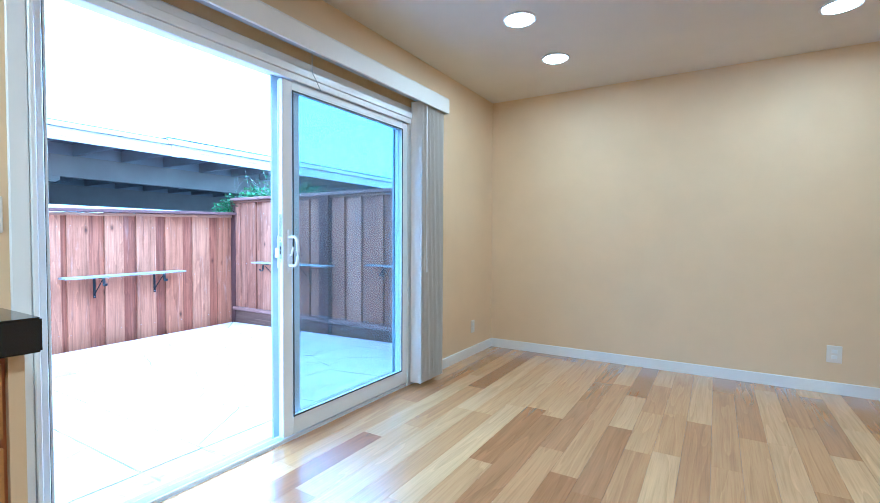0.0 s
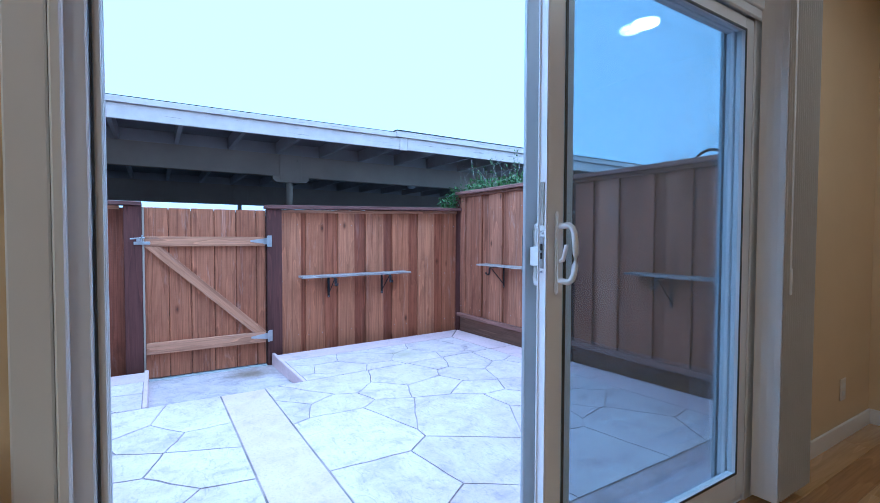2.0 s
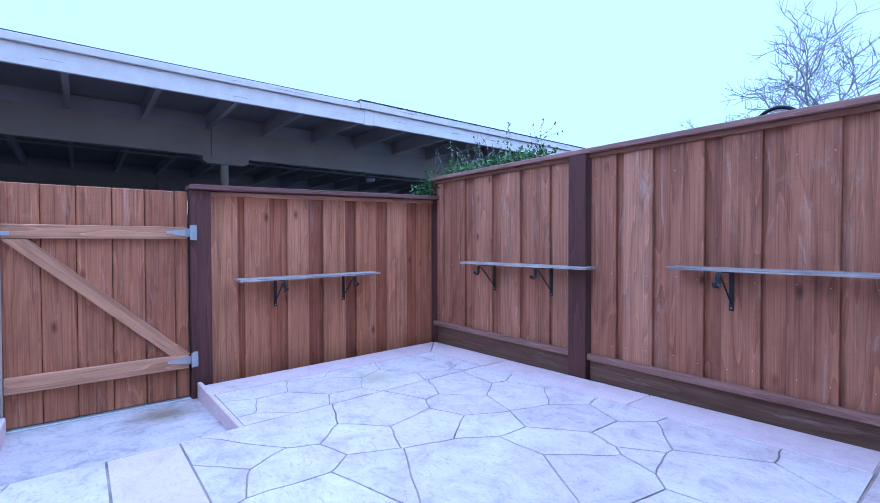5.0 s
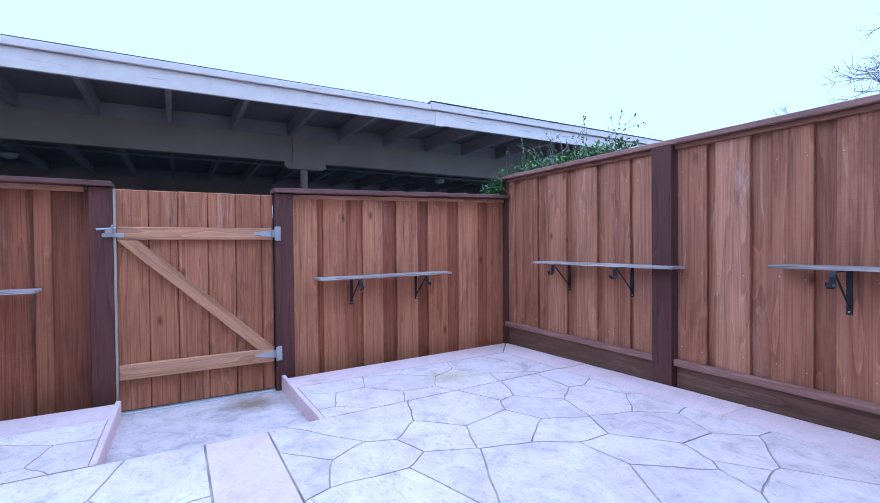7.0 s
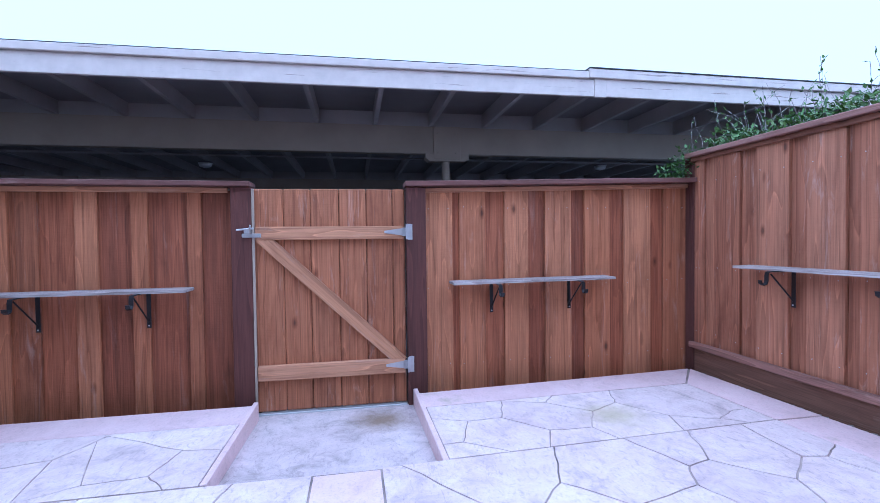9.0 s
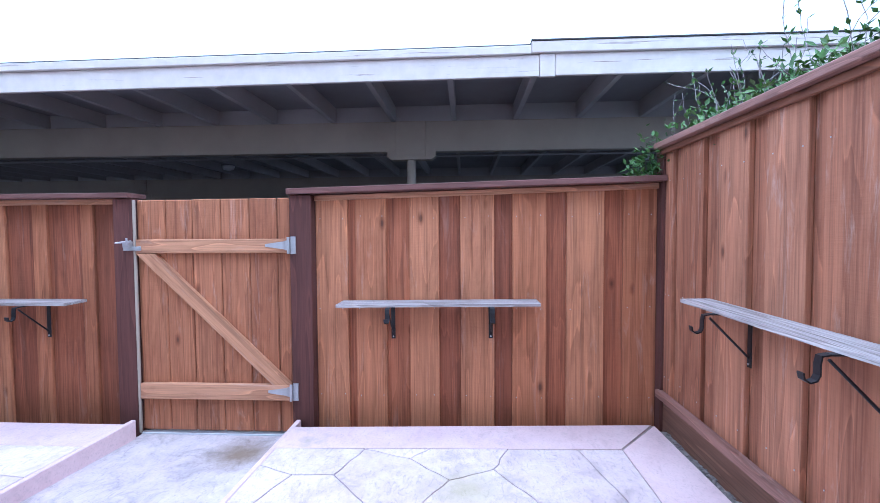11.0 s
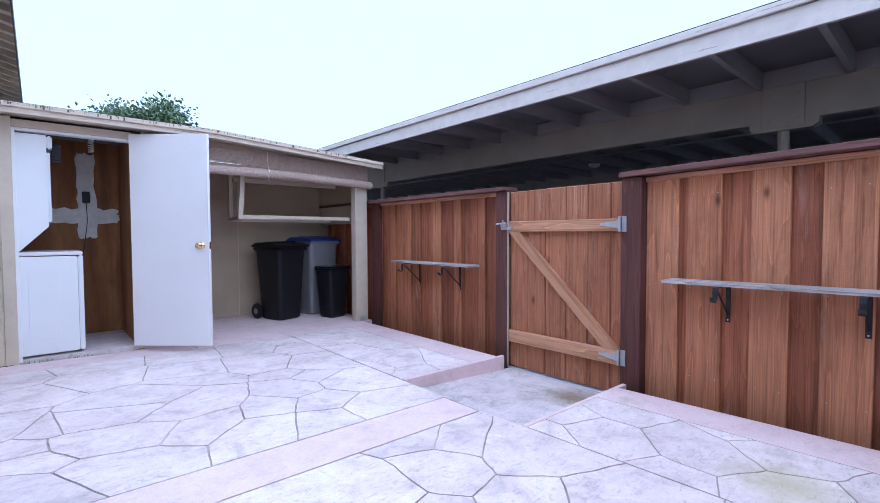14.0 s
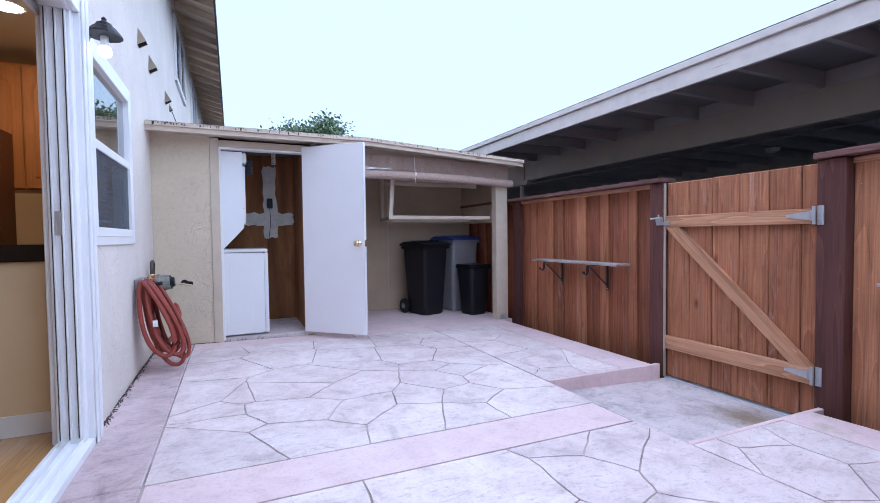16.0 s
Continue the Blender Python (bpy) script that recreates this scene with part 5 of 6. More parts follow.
def wheelie(label, m, body, lid, w, d, h, wheels=True):
    b = thing("wheelie_bin", label, "bin", "bins", m)
    part("body", tub(w * 0.80, d * 0.74, w * 0.97, d * 0.97, 0, h - 0.07), body, b, smooth=False)
    part("rim", boxes((-w / 2 - 0.01, w / 2 + 0.01, -d / 2 - 0.01, d / 2 + 0.01, h - 0.095, h - 0.055), bevel=0.012, segs=2), body, b)
    ld = bmesh.new()
    pts = [(-d / 2 - 0.02, 0.0), (d / 2 + 0.02, 0.0), (d / 2 + 0.02, 0.018), (d / 2 - 0.10, 0.05), (-d / 2 + 0.08, 0.055), (-d / 2 - 0.02, 0.02)]
    prism(ld, pts, -w / 2 - 0.015, w / 2 + 0.015, 0, Matrix.Translation((0, 0, h - 0.053)) @ Matrix(((0, 0, 1, 0), (1, 0, 0, 0), (0, 1, 0, 0), (0, 0, 0, 1))))
    part("lid", ld, lid, b)
    for x in (-0.25, 0.0, 0.25):
        part("lid_rib", boxes((x * w - 0.03, x * w + 0.03, -d / 2 + 0.09, d / 2 - 0.11, h + 0.0, h + 0.012), bevel=0.005), lid, b)
    part("handle_bar", rod(bmesh.new(), (-w / 2 + 0.04, -d / 2 - 0.055, h - 0.04), (w / 2 - 0.04, -d / 2 - 0.055, h - 0.04), 0.013), lid, b)
    if wheels:
        for s in (-1, 1):
            wh = part("wheel", lathe(bmesh.new(), [(0.085, -0.02), (0.095, -0.012), (0.095, 0.012), (0.085, 0.02)], sides=24, m=Matrix.Translation((s * w * 0.49, -d * 0.40, 0.096)) @ Matrix.Rotation(radians(90), 4, "Y")), "black_plastic", b, "black rubber wheel")
            part("hub", lathe(bmesh.new(), [(0.035, -0.024), (0.03, 0.0), (0.035, 0.024)], sides=14, m=Matrix.Translation((s * w * 0.49, -d * 0.40, 0.096)) @ Matrix.Rotation(radians(90), 4, "Y")), "grey_plastic", wh)
    return b
wheelie("black plastic wheelie bin with closed lid", pose(-4.40, -1.60, slope(-4.40), 0, 0, 16), "black_plastic", "black_plastic", 0.41, 0.48, 0.93)
wheelie("grey plastic wheelie bin with blue lid", pose(-4.93, -1.78, slope(-4.93), 0, 0, 12), "grey_plastic", "blue_plastic", 0.46, 0.48, 1.0)
small = thing("trash_can", "small black plastic trash can with flat lid", "bin", "bins", pose(-4.96, -1.33, slope(-4.96), 0, 0, 14))
part("body", tub(0.26, 0.24, 0.33, 0.30, 0, 0.59), "black_plastic", small)
part("lid", boxes((-0.178, 0.178, -0.165, 0.165, 0.591, 0.64), bevel=0.018, segs=2), "black_plastic", small)
part("lid_label", boxes((0.03, 0.07, -0.02, 0.02, 0.6405, 0.642)), "white", small, "small white label")
# panel seams on the back wall
for x in (-3.4, -4.05):
    part("panel_seam", boxes((x - 0.004, x + 0.004, -2.0599, -2.057, -0.05, 1.8)), "tan", shed)
# hanging rack of tan lumber
rack = thing("storage_rack", "tan painted lumber rack hung across the bin bay", "rack")
part("front_bar", boxes((-4.985, -3.74, -0.97, -0.93, 1.125, 1.165), bevel=0.003), "tan", rack)
up = bmesh.new()
box(up, -0.022, 0.022, -0.02, 0.02, 0, 0.47, pose(-3.72, -0.95, 1.125, 0, -4, 0))
part("front_upright", up, "tan", rack)
part("back_upright", boxes((-3.90, -3.855, -1.78, -1.74, 1.12, 1.70), bevel=0.003), "tan", rack)
sr = bmesh.new()
box(sr, -0.018, 0.018, 0.0, 0.775, 1.125, 1.16, pose(-3.875, -1.74, 0, 0, 0, -9.5))
part("side_rail", sr, "tan", rack)
part("back_bar", boxes((-5.16, -3.90, -1.78, -1.74, 1.12, 1.16), bevel=0.003), "tan", rack)
part("top_bar", boxes((-4.98, -3.76, -1.30, -1.26, 1.535, 1.575), bevel=0.003), "tan", rack)
# rolled reed blind
blind = thing("reed_blind", "half-rolled woven reed blind under the shed roof", "blind")
sheet = bmesh.new()
for i in range(24):
    z = 1.80 - i * 0.0105
    rod(sheet, (-2.87, SY + 0.045, z - 0.006), (-5.13, SY + 0.045, z - 0.050), 0.0037, sides=6)
tagged(part("slats", sheet, "reed", blind, "thin woven reeds"), kind="stuff")
roll = bmesh.new()
npt = 14
tube(roll, [(-2.87 - 2.29 * q / npt, SY + 0.06, 1.562 + 0.030 * math.sin(q / npt * 3.1) - 0.022 * q / npt) for q in range(npt + 1)], 0.042, 14)
part("roll", roll, "reed", blind, "rolled-up reed bundle", smooth=False)
part("cord", rod(bmesh.new(), (-3.93, SY + 0.10, 1.50), (-3.93, SY + 0.06, 1.80), 0.003, sides=6), "white", blind)
part("cord_toggle", lathe(bmesh.new(), [(0.004, 0), (0.012, 0.012), (0.006, 0.04)], (-3.93, SY + 0.10, 1.58), 10), "white", blind)
# metal post shoe and dirt at the post foot
part("post_base", boxes((-5.09, -5.03, SY + 0.0005, SY + 0.006, slope(-5.1), slope(-5.1) + 0.06)), "galv", shed)
# broken hole in the stucco: a thin patch coloured as its shaded depth
hole = bmesh.new()
prism(hole, [(0, 0), (0.015, 0.020), (0.038, 0.026), (0.062, 0.010), (0.098, 0.004), (0.10, -0.018), (0.085, -0.032), (0.055, -0.024), (0.035, -0.004)], 0, 0.002, 0, Matrix.Translation((-1.70, SY + 0.0005, 0.545)) @ Matrix(((-1, 0, 0, 0), (0, 0, 1, 0), (0, 1, 0, 0), (0, 0, 0, 1))))
part("stucco_hole", hole, "dark", shed, "ragged hole in the stucco, its shade a flat dark patch")
lip = tube(bmesh.new(), [(-1.69, SY + 0.001, 0.538), (-1.72, SY + 0.004, 0.53), (-1.75, SY + 0.005, 0.526), (-1.79, SY + 0.001, 0.518)], 0.008, 6)
part("stucco_lip", lip, "stucco", shed)
# roof edge stains
rg = random.Random(3)
for i in range(170):
    x = -1.55 - rg.random() ** 1.4 * 3.2
    part("moss_stain", boxes((x - rg.choice((0.002, 0.003, 0.004, 0.007, 0.012)), x, -0.5548, -0.5535, roof_z(x) - 0.019 - rg.random() ** 2 * 0.026, roof_z(x) - 0.016)), "stain", shed)

# ---- hose and tap on the house wall ----
hosereel = thing("garden_hose", "coiled red rubber garden hose hanging from a bracket", "hose", at=pose(OUT, 0.0, 0))
part("bracket", boxes((-0.055, 0.0, -0.10, 0.10, 0.585, 0.655), bevel=0.006), "grey_plastic", hosereel, "grey hose bracket")
part("hook", rod(bmesh.new(), (-0.02, 0.0, 0.60), (-0.16, 0.0, 0.615), 0.013), "iron", hosereel, "short pipe stub the coils hang on")
rg = random.Random(5)
for k in range(9):
    rx, h, lean = rg.uniform(0.04, 0.075), rg.uniform(0.25, 0.302), rg.uniform(0.30, 0.48)
    x_top, ph = -0.055 - rg.uniform(0, 0.05), rg.uniform(0, 6)
    pts = []
    for q in range(37):
        a = 2 * math.pi * q / 36
        z = 0.625 + 0.010 * (k % 3) - h + h * math.cos(a)
        fall = 0.62 - z
        x = x_top + rx * math.sin(a) * (1.05 - 0.5 * math.cos(a)) - lean * fall * 0.7
        pts.append((min(x, -0.018), -0.05 + k * 0.028 + 0.02 * math.sin(a + ph) * fall, max(z, 0.012)))
    part("coil", tube(bmesh.new(), pts, 0.0145, 10), "hose", hosereel, smooth=True)
part("tail", tube(bmesh.new(), [(-0.185, -0.44, 0.405), (-0.205, -0.43, 0.385), (-0.225, -0.40, 0.33), (-0.222, -0.35, 0.26), (-0.20, -0.26, 0.19), (-0.17, -0.14, 0.15), (-0.13, -0.06, 0.14)], 0.0145, 10), "hose", hosereel, smooth=True)
part("paper_tag", boxes((-0.150, -0.120, 0.200, 0.203, 0.33, 0.375)), "tag", hosereel, "white paper tag")
tap = thing("hose_tap", "weathered outdoor water tap with pressure regulator", "tap", at=pose(OUT, -0.45, 0))
part("pipe", tube(bmesh.new(), [(-0.005, -0.02, 0.62), (-0.04, -0.02, 0.65), (-0.045, -0.02, 0.72), (-0.045, -0.005, 0.745), (-0.043, 0.02, 0.755), (-0.04, 0.045, 0.745), (-0.04, 0.055, 0.72), (-0.04, 0.055, 0.47)], 0.0125, 10), "old_pipe", tap, "old rusty pipe", smooth=True)
part("coupling", lathe(bmesh.new(), [(0.020, 0), (0.023, 0.006), (0.023, 0.03), (0.020, 0.036)], (-0.04, 0.055, 0.62), 8), "brass", tap, "brass union nut")
part("regulator", lathe(bmesh.new(), [(0.04, 0), (0.072, 0.012), (0.075, 0.05), (0.060, 0.054), (0.060, 0.115), (0.052, 0.12)], sides=18, m=Matrix.Translation((-0.045, 0.0, 0.572)) @ Matrix.Rotation(radians(-84), 4, "Y")), "regulator", tap, "grey-green regulator body")
part("knob", lathe(bmesh.new(), [(0.055, 0), (0.058, 0.006), (0.042, 0.012), (0.036, 0.03)], sides=14, m=Matrix.Translation((-0.162, 0.0, 0.583)) @ Matrix.Rotation(radians(-84), 4, "Y")), "black_plastic", tap)
part("valve", tube(bmesh.new(), [(-0.04, 0.055, 0.49), (-0.06, 0.05, 0.45), (-0.09, 0.03, 0.435), (-0.13, 0.01, 0.42)], 0.015, 10), "old_pipe", tap, smooth=True)
part("bonnet", lathe(bmesh.new(), [(0.016, 0), (0.018, 0.02), (0.008, 0.03), (0.008, 0.045)], (-0.085, 0.032, 0.445), 10), "brass", tap, "brass valve bonnet")
part("lever", rod(bmesh.new(), (-0.075, 0.03, 0.492), (-0.135, 0.025, 0.478), 0.005, sides=8), "galv", tap)
part("hose_nut", rod(bmesh.new(), (-0.13, 0.01, 0.42), (-0.175, 0.01, 0.408), 0.019, sides=10), "galv", tap, "silver hose coupling")

# ---- dirt and crumbled stucco along the foot of the walls ----
dirt = bmesh.new()
rg = random.Random(31)
def smear(x, y, r, z):
    """A flat ragged crumb of dirt."""
    k = rg.randint(5, 8)
    ph = rg.uniform(0, 6.3)
    ring = [(x + r * rg.uniform(0.5, 1.2) * math.cos(ph + 6.2832 * q / k), y + r * rg.uniform(0.5, 1.2) * math.sin(ph + 6.2832 * q / k)) for q in range(k)]
    prism(dirt, ring, z, z + 0.003, 0.001)
for _ in range(600):
    y = -0.79 + 1.96 * rg.random()
    x = OUT - 0.004 - abs(rg.gauss(0, 0.012))
    smear(x, y, rg.uniform(0.002, 0.006), slope(x))
for _ in range(300):
    x = rg.uniform(-2.0, -1.52)
    smear(x, SY + 0.004 + abs(rg.gauss(0, 0.008)), rg.uniform(0.002, 0.006), slope(x))
tagged(part("dirt", dirt, "soil"), "dark dirt and crumbs along the foot of the stucco walls", "dirt", kind="stuff")

# ---- kitchen window ----
win = tagged(thing("window_1", "white vinyl kitchen window, lower half screened", "window"), kind="structure")
y0, y1, z0, z1 = WIN_Y0, WIN_Y1, WIN_Z0, WIN_Z1
part("window_frame", boxes((-1.515, -1.41, y0, y0 + 0.05, z0, z1), (-1.515, -1.41, y1 - 0.05, y1, z0, z1), (-1.515, -1.41, y0 + 0.05, y1 - 0.05, z0, z0 + 0.05), (-1.515, -1.41, y0 + 0.05, y1 - 0.05, z1 - 0.05, z1), (-1.505, -1.45, y0 + 0.05, y1 - 0.05, 1.41, 1.46), bevel=0.003), "vinyl", win, "white window frame")
part("flange", boxes((-1.512, OUT - 0.001, y0 - 0.045, y0, z0 - 0.045, z1 + 0.045), (-1.512, OUT - 0.001, y1, y1 + 0.045, z0 - 0.045, z1 + 0.045), (-1.512, OUT - 0.001, y0, y1, z0 - 0.045, z0), (-1.512, OUT - 0.001, y0, y1, z1, z1 + 0.045), bevel=0.002), "vinyl", win, "white outer flange")
for a, b, mt in ((1.46, z1 - 0.05, "sash"), (z0 + 0.05, 1.41, "clear")):
    g = part("pane", boxes((-1.482, -1.478, y0 + 0.05, y1 - 0.05, a, b)), mt, win)
    g.visible_shadow = False
part("insect_screen", boxes((-1.497, -1.4955, y0 + 0.05, y1 - 0.05, z0 + 0.05, 1.41)), "kitchen_screen", win)
y1 -= 0.025
kb = thing("window_blind", "white slatted blind half drawn over the kitchen window", "blind")
part("head_rail", boxes((-1.392, -1.35, y0, y1, z1 + 0.0, z1 + 0.04), bevel=0.003), "white", kb)
i = 0
z = z1 - 0.01
while z > 1.07:
    bm = bmesh.new()
    box(bm, -0.022, 0.022, y0 + 0.005, y1 - 0.005, -0.0012, 0.0012, pose(-1.372, 0, z, 0, 12, 0))
    part("slat", bm, "white", kb)
    z -= 0.036
part("bottom_rail", boxes((-1.39, -1.354, y0 + 0.005, y1 - 0.005, 1.045, 1.062), bevel=0.003), "white", kb)
part("cord", rod(bmesh.new(), (-1.345, y1 - 0.08, 1.25), (-1.345, y1 - 0.08, z1), 0.0015, sides=5), "white", kb)
part("cord_tassel", lathe(bmesh.new(), [(0.004, 0.03), (0.009, 0.01), (0.007, 0)], (-1.345, y1 - 0.08, 1.22), 10), "cab", kb)

# ---- outdoor lamp, wall vents, upper windows ----
lampo = thing("wall_lantern", "dark bell-shaped outdoor wall lamp with bare lit bulb", "lamp", at=pose(OUT - 0.002, 1.10, 1.935) @ Matrix.Scale(0.82, 4))
part("backplate", lathe(bmesh.new(), [(0.055, 0), (0.055, 0.012), (0.03, 0.025)], sides=18, m=pose(0, 0, 0, 0, -90, 0)), "iron", lampo)
part("arm", tube(bmesh.new(), [(-0.02, 0, 0.0), (-0.06, 0, 0.03), (-0.09, 0, 0.035)], 0.012), "iron", lampo)
part("shade", lathe(bmesh.new(), [(0.095, -0.02), (0.090, -0.005), (0.075, 0.012), (0.062, 0.03), (0.048, 0.036), (0.04, 0.055), (0.02, 0.066), (0.012, 0.075), (0.014, 0.085), (0.004, 0.095)], (-0.100, 0, 0.02), 16), "iron", lampo, "dark bell-shaped metal shade", smooth=False)
part("socket", lathe(bmesh.new(), [(0.024, -0.06), (0.022, 0.0)], (-0.100, 0, 0), 14), "white", lampo)
part("bulb", lathe(bmesh.new(), [(0.008, -0.125), (0.026, -0.117), (0.036, -0.098), (0.034, -0.078), (0.025, -0.061)], (-0.100, 0, 0), 18), "bulb", lampo, "frosted lit bulb", smooth=True)
for y, z, s in ((-0.40, 2.50, 1.0), (-0.91, 2.47, 1.05), (-1.95, 2.47, 1.0), (-2.32, 2.455, 0.6)):
    v = thing("wall_vent", "small tan wedge vent hood on the stucco wall", "vent", "wall vents", pose(OUT, y, z))
    hood = bmesh.new()
    hv = [hood.verts.new(Vector(p) * s) for p in ((0, 0, 0.09), (0, -0.045, -0.06), (0, 0.045, -0.06), (-0.06, 0.04, -0.022), (-0.06, -0.04, -0.022), (0, 0, 0.0))]
    for f in ((0, 2, 3), (0, 3, 4), (0, 4, 1), (1, 2, 0)):
        hood.faces.new([hv[k] for k in f])
    hood.verts.remove(hv[5])
    bmesh.ops.solidify(hood, geom=hood.faces[:], thickness=0.003)
    part("hood", hood, "tan", v)
    # solid dark plate stands in for the shadow under the hood
    mouth_shade = bmesh.new()
    mouth_shade.faces.new([mouth_shade.verts.new(Vector(p) * s) for p in ((-0.003, -0.041, -0.054), (-0.003, 0.041, -0.054), (-0.055, 0.036, -0.021), (-0.055, -0.036, -0.021))])
    bmesh.ops.solidify(mouth_shade, geom=mouth_shade.faces[:], thickness=0.002)
    part("mouth_shade", mouth_shade, "dark", v)
for y0, y1 in ((-4.3, -3.0), (-6.9, -5.6), (-10.0, -8.7)):
    w = tagged(thing("window_2", "white framed upstairs window in stucco wall", "window", "upstairs windows"), kind="structure")
    part("window_frame", boxes((-1.53, OUT - 0.001, y0, y0 + 0.06, 3.0, 3.85), (-1.53, OUT - 0.001, y1 - 0.06, y1, 3.0, 3.85), (-1.53, OUT - 0.001, y0 + 0.06, y1 - 0.06, 3.0, 3.06), (-1.53, OUT - 0.001, y0 + 0.06, y1 - 0.06, 3.79, 3.85), (-1.53, OUT - 0.001, (y0 + y1) / 2 - 0.03, (y0 + y1) / 2 + 0.03, 3.06, 3.79)), "vinyl", w)
    part("pane", boxes((-1.513, -1.5105, y0 + 0.06, y1 - 0.06, 3.06, 3.79)), "night_glass", w)

# ---- inside fittings ----
def plate(name, label, cat, m, w, h, kind):
    p = thing(name, label, cat, "", m)
    part("plate", boxes((-w / 2, w / 2, 0.0, 0.006, -h / 2, h / 2), bevel=0.003), "ivory", p)
    if kind == "switch":
        for x in (-0.023, 0.023):
            part("slot", boxes((x - 0.006, x + 0.006, 0.0061, 0.008, -0.013, 0.013), bevel=0.001), "white", p)
            part("toggle", boxes((x - 0.0045, x + 0.0045, 0.008, 0.017, 0.0, 0.012), bevel=0.001), "white", p)
            for z in (-0.03, 0.03):
                part("screw", rod(bmesh.new(), (x, 0.006, z), (x, 0.0075, z), 0.003, sides=8), "galv", p)
    else:
        for z in (-0.02, 0.02):
            part("socket", boxes((-0.016, 0.016, 0.0061, 0.009, z - 0.013, z + 0.013), bevel=0.002), "white", p)
    return p
plate("light_switch", "ivory double toggle light switch plate on beige wall", "switch", pose(-1.399, 1.178, 1.165, 0, 0, -90), 0.116, 0.114, "switch")
tagged(plate("wall_outlet", "ivory wall outlet low on beige wall", "outlet", pose(-1.399, 4.45, 0.285, 0, 0, -90), 0.07, 0.115, "outlet"), group="wall outlets")
tagged(plate("wall_outlet", "ivory wall outlet low on beige wall", "outlet", pose(1.225, 4.859, 0.30, 0, 0, 180), 0.085, 0.12, "outlet"), group="wall outlets")
uppers = thing("wall_cabinet", "honey maple wall cabinet with arched door panels", "cabinet", at=None)
part("carcass", boxes((-1.399, 0.6, -1.05, -0.721, 1.33, 2.30)), "cab_v", uppers)
for x in (-1.38, -1.03, -0.68, -0.33, 0.02):
    d = part("cabinet_door", boxes((x, x + 0.34, -0.72, -0.70, 1.34, 2.28), bevel=0.004), "cab_v", uppers)
    arch = [(0.06, 0.08), (0.28, 0.08), (0.28, 0.78)] + [(0.17 + 0.11 * math.cos(a), 0.78 + 0.07 * math.sin(a)) for a in (0.5, 1.0, 1.57, 2.1, 2.6)] + [(0.06, 0.78)]
    part("raised_panel", prism(bmesh.new(), arch, 0, 0.008, 0.012, Matrix.Translation((x, -0.70, 1.34)) @ Matrix(((1, 0, 0, 0), (0, 0, 1, 0), (0, 1, 0, 0), (0, 0, 0, 1)))), "cab_v", d)
tallc = thing("pantry_cabinet", "dark brown tall cabinet side in the kitchen", "cabinet")
part("body", boxes((-0.62, 0.0, -0.695, -0.10, 0.0, 1.75), bevel=0.004), "oak", tallc)

# ---- vine over the side fence ----
def leaf_blade(bm, p, d, up, ln, w):
    d, up = d.normalized(), up.normalized()
    s = d.cross(up)
    if s.length < 1e-3:
        s = Vector((1, 0, 0))
    s.normalize()
    a, b, c, e = p, p + d * ln * 0.45 + s * w, p + d * ln, p + d * ln * 0.45 - s * w
    mid = p + d * ln * 0.5 - up * w * 0.35
    vs = [bm.verts.new(q) for q in (a, b, c, e, mid)]
    for f in ((0, 1, 4), (1, 2, 4), (2, 3, 4), (3, 0, 4)):
        bm.faces.new([vs[i] for i in f])
vine = thing("vine", "bright green leafy vine climbing over the side fence", "vine")
rg = random.Random(12)
def rv():
    return Vector((rg.gauss(0, 1), rg.gauss(0, 1), rg.gauss(0, 1)))
leaves, stems = bmesh.new(), bmesh.new()
for _ in range(3400):
    u = rg.random()
    x = -5.50 + 1.62 * u
    body = 0.15 * math.sin(min(1.0, u * 2.2 + 0.15) * 1.57) + 0.10 * noise.noise((x * 3.5, 1, 0))
    z = 1.44 + rg.random() ** 0.75 * (0.16 + max(0.0, body))
    y = 4.80 + rg.gauss(0.04, 0.09)
    if x < -5.17:
        y, z = 4.50 + rg.random() * 0.4, 1.40 + rg.random() * (0.10 + 0.55 * (x + 5.5))
    y = max(y, 4.72 if z < 1.66 and x > -5.17 else 4.46)
    leaf_blade(leaves, Vector((x, y, z)), rv() + Vector((0, -0.4, 0.2)), Vector((0, -0.3, 1)) + rv() * 0.4, rg.uniform(0.028, 0.055), rg.uniform(0.008, 0.014))
for _ in range(34):
    x = rg.uniform(-5.45, -3.85)
    p = Vector((x, rg.uniform(4.72, 4.85), 1.6))
    d = Vector((rg.uniform(-0.5, 0.4), rg.uniform(-0.25, 0.1), 1)).normalized()
    n = rg.randint(5, 10)
    pts = [p.copy()]
    for _k in range(n):
        p = p + d * 0.045
        d = (d + rv() * 0.16 + Vector((0.04, 0, -0.04))).normalized()
        pts.append(p.copy())
        for _leaf in range(rg.randint(0, 2)):
            leaf_blade(leaves, p, rv() + d, Vector((0, 0, 1)) + rv() * 0.3, rg.uniform(0.022, 0.045), rg.uniform(0.005, 0.010))
    tube(stems, pts, 0.0015, 4)
tagged(part("leaves", leaves, "leaf", vine), kind="stuff")
tagged(part("stems", stems, "twig", vine), kind="stuff")

# ---- trees beyond ----
def taper(bm, a, b, r0, r1, sides):
    q = (b - a).to_track_quat("Z", "Y")
    rings = [[bm.verts.new(c + q @ Vector((r * math.cos(6.2832 * k / sides), r * math.sin(6.2832 * k / sides), 0))) for k in range(sides)] for c, r in ((a, r0), (b, r1))]
    for k in range(sides):
        bm.faces.new((rings[0][k], rings[0][(k + 1) % sides], rings[1][(k + 1) % sides], rings[1][k]))
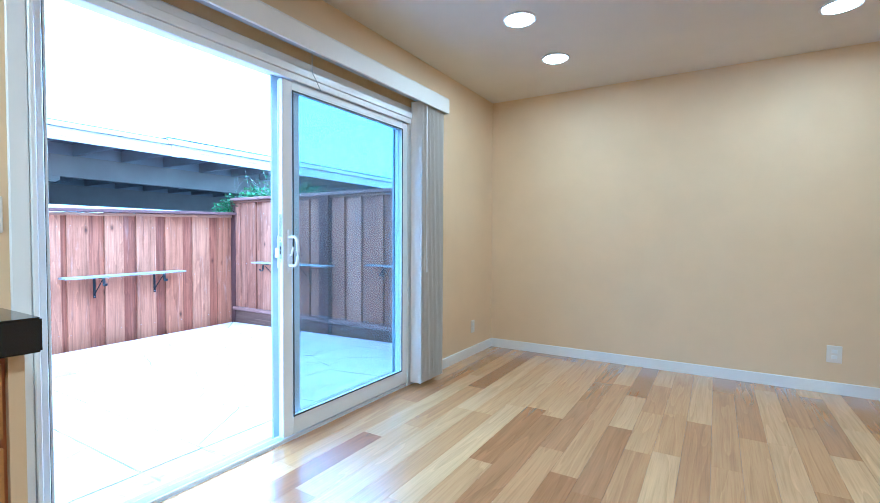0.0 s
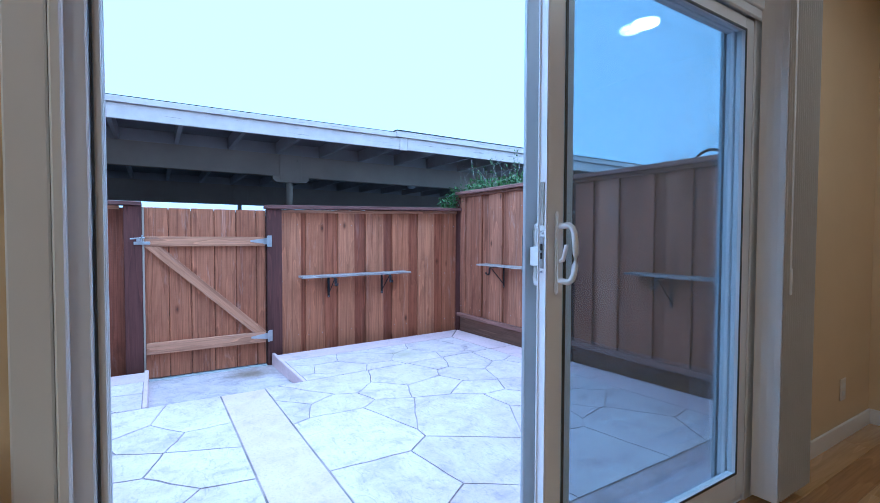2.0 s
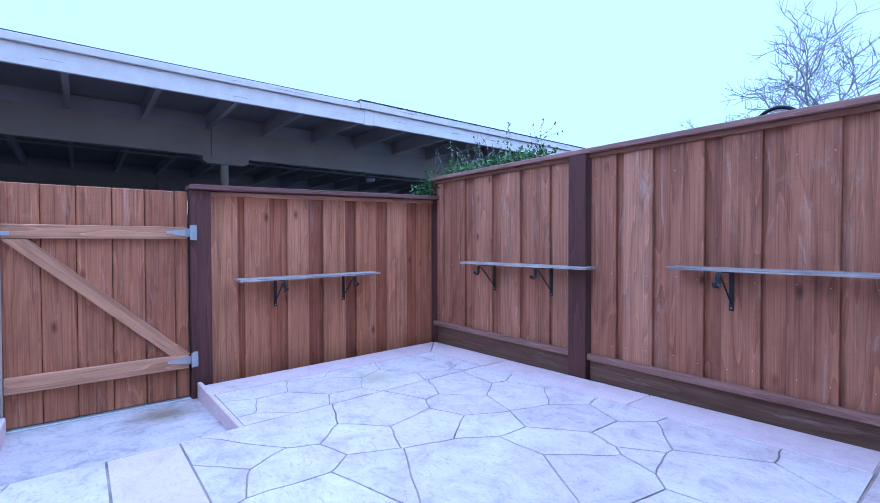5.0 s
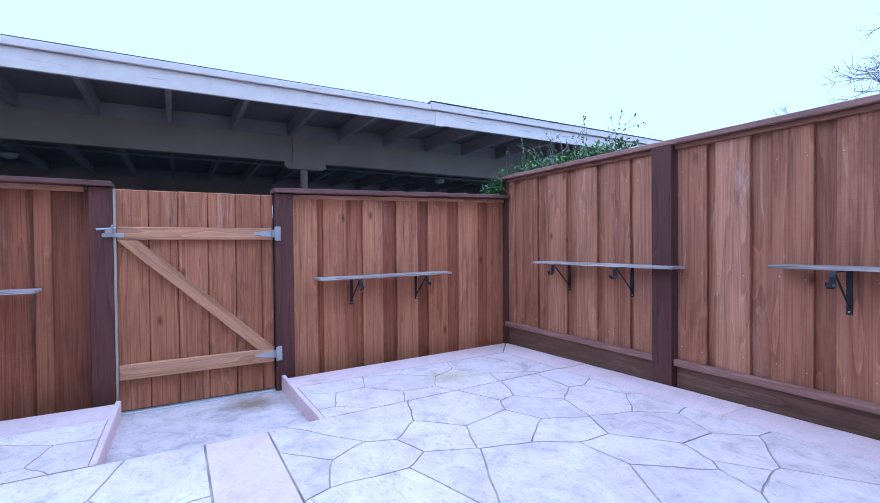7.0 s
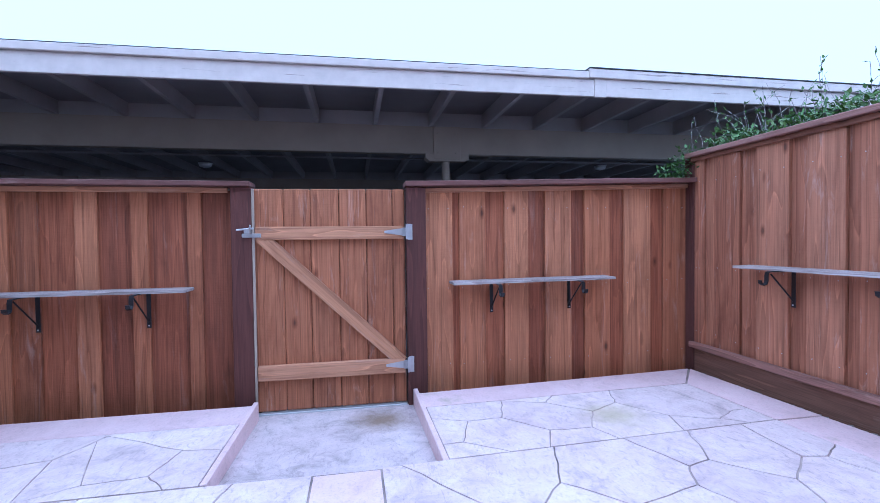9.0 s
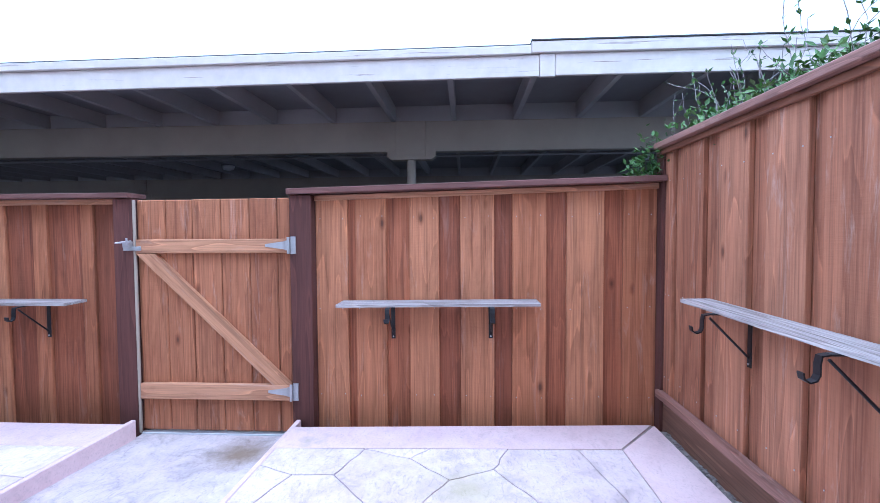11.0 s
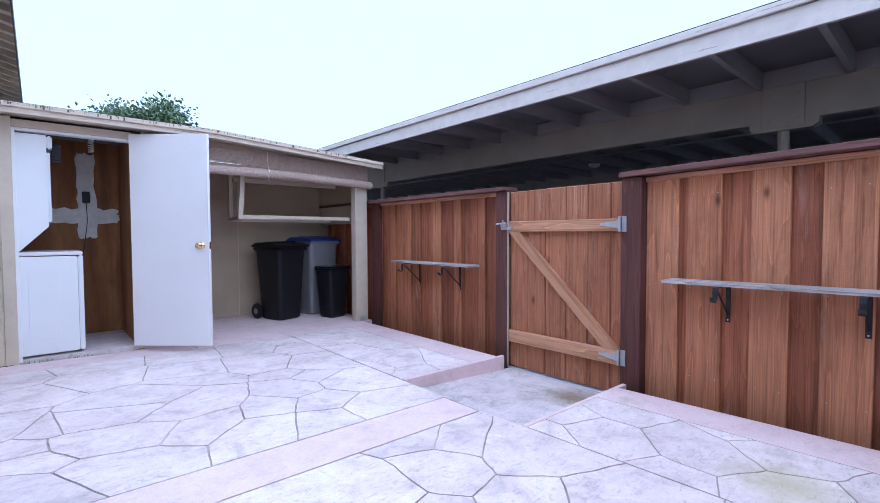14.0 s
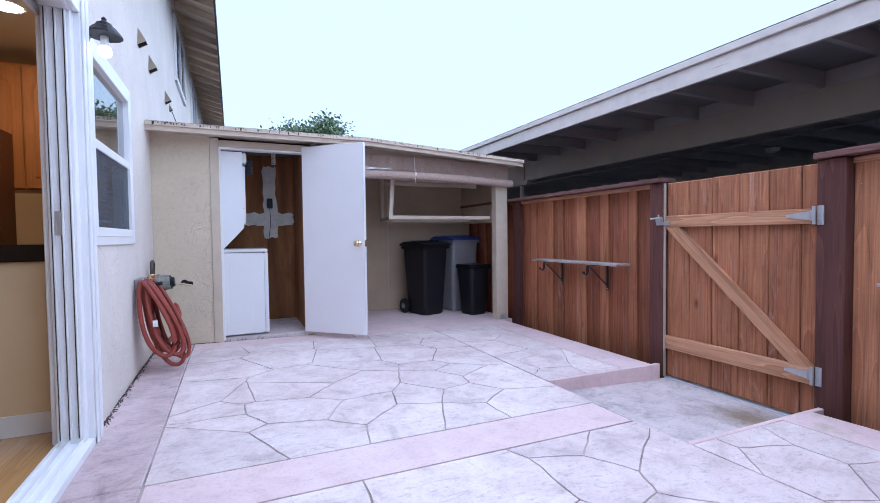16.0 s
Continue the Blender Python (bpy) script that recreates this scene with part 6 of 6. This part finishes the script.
def limb(bm, p, d, ln, r, depth, rg, tips, spread=0.55):
    pts, rad = [p.copy()], r
    for k in range(4):
        p = p + d * ln / 4
        d = (d + Vector((rg.gauss(0, 0.13), rg.gauss(0, 0.13), rg.gauss(0.02, 0.1)))).normalized()
        pts.append(p.copy())
    for k, (a, b) in enumerate(zip(pts, pts[1:])):
        taper(bm, a, b, r * (1 - 0.14 * k), r * (1 - 0.14 * (k + 1)), 5 if depth > 2 else 3)
    if depth == 0:
        tips.append(p)
        return
    for _ in range(3 if depth > 2 else 4):
        nd = (d + Vector((rg.gauss(0, spread), rg.gauss(0, spread), rg.gauss(0.1, spread * 0.7)))).normalized()
        limb(bm, pts[rg.choice((2, 3, 4, 4))], nd, ln * rg.uniform(0.62, 0.8), r * 0.66, depth - 1, rg, tips, spread)
rg = random.Random(21)
for nm, at, ht in (("bare_tree", (-6.4, 24.0, -0.3), 4.2), ("bare_tree", (-12.2, 29.0, -0.3), 3.9)):
    tr = thing(nm, "leafless winter tree with fine spreading branches", "tree", "bare trees", pose(*at))
    bm, tips = bmesh.new(), []
    limb(bm, Vector((0, 0, 0)), Vector((0, 0, 1)), ht * 0.92, 0.14, 6, rg, tips, 0.66)
    part("trunk", bm, "twig", tr)
def leafy(at, ht, seed):
    tr = thing("tree", "green leafy tree behind the shed roof", "tree", "leafy trees", pose(*at))
    rgl = random.Random(seed)
    bm, tips = bmesh.new(), []
    limb(bm, Vector((0, 0, 0)), Vector((0, 0, 1)), ht, 0.2, 3, rgl, tips, 0.5)
    part("trunk", bm, "twig", tr)
    lf = bmesh.new()
    for t in tips:
        for _ in range(400):
            q = t + Vector((rgl.gauss(0, 0.36), rgl.gauss(0, 0.36), rgl.gauss(0, 0.28)))
            leaf_blade(lf, q, Vector((rgl.gauss(0, 1), rgl.gauss(0, 1), rgl.gauss(0, 1))), Vector((rgl.gauss(0, .5), rgl.gauss(0, .5), 1)), rgl.uniform(0.11, 0.20), rgl.uniform(0.04, 0.07))
    tagged(part("crown", lf, "tree_leaf", tr), kind="stuff")
leafy((-3.75, -15.5, -0.3), 3.15, 5)
leafy((-4.9, -17.5, -0.3), 2.75, 6)

hoop = thing("garden_hoop", "bent black plastic pipe loop behind the side fence", "pipe")
part("pipe", tube(bmesh.new(), [(-2.30 + 0.17 * math.cos(a) * -1, 4.85, 1.45 + 0.26 * math.sin(a)) for a in [0.1 * k for k in range(32)]], 0.011, 8), "black_plastic", hoop, smooth=True)
part("pipe_leg", rod(bmesh.new(), (-2.47, 4.85, -0.32), (-2.47, 4.85, 1.45), 0.011), "black_plastic", hoop)
wire = thing("wall_cable", "thin slack cable on the upper stucco wall", "cable")
part("cable", tube(bmesh.new(), [(OUT - 0.01, -2.5, 2.46), (OUT - 0.03, -2.9, 2.38), (OUT - 0.02, -3.3, 2.25), (OUT - 0.03, -3.8, 2.05)], 0.005, 6), "iron", wire)
part("cable_drop", tube(bmesh.new(), [(OUT - 0.01, -2.9, 2.40), (OUT - 0.012, -2.9, 1.95)], 0.004, 6), "iron", wire)

# gravel gap beside the side fence
gr = bmesh.new()
rg = random.Random(9)
for _ in range(900):
    x, y = rg.uniform(-5.1, -3.2), rg.uniform(4.605, 4.655)
    r = rg.uniform(0.005, 0.013)
    bmesh.ops.create_icosphere(gr, subdivisions=1, radius=r, matrix=Matrix.Translation((x, y, slope(x) - 0.03 + rg.uniform(0, 0.01))) @ Matrix.Diagonal((1, rg.uniform(0.7, 1.2), 0.6, 1)))
tagged(part("pebbles", gr, "pebble"), "loose grey pebbles between patio and fence", "gravel", kind="stuff")
part("gravel_bed", boxes((-5.14, -1.52, 4.603, 4.66, -0.3, -0.10)), "joint", patio)

# ---- hickory planks, last ----
rg = random.Random(2)
cache = {}
x = -1.40
row = 0
while x < 3.19:
    y = -2.6 - rg.random() * 0.9
    while y < 4.86:
        ln = rg.choice((0.6, 0.8, 1.0, 1.25, 1.5))
        a, b = max(y, -2.599), min(y + ln, 4.859)
        if b - a > 0.03:
            key = round(b - a, 3)
            if key not in cache:
                bm = boxes((0, 0.1262, 0, b - a - 0.0008, -0.006, 0.0), bevel=0.0006)
                me = bpy.data.meshes.new("plank")
                bmesh.ops.recalc_face_normals(bm, faces=bm.faces[:])
                bm.to_mesh(me)
                bm.free()
                me.materials.append(M["floor"])
                cache[key] = me
            ob = new("plank", cache[key])
            ob.parent = floor
            ob.location = (x, a, 0.022)
        y += ln
    x += 0.127
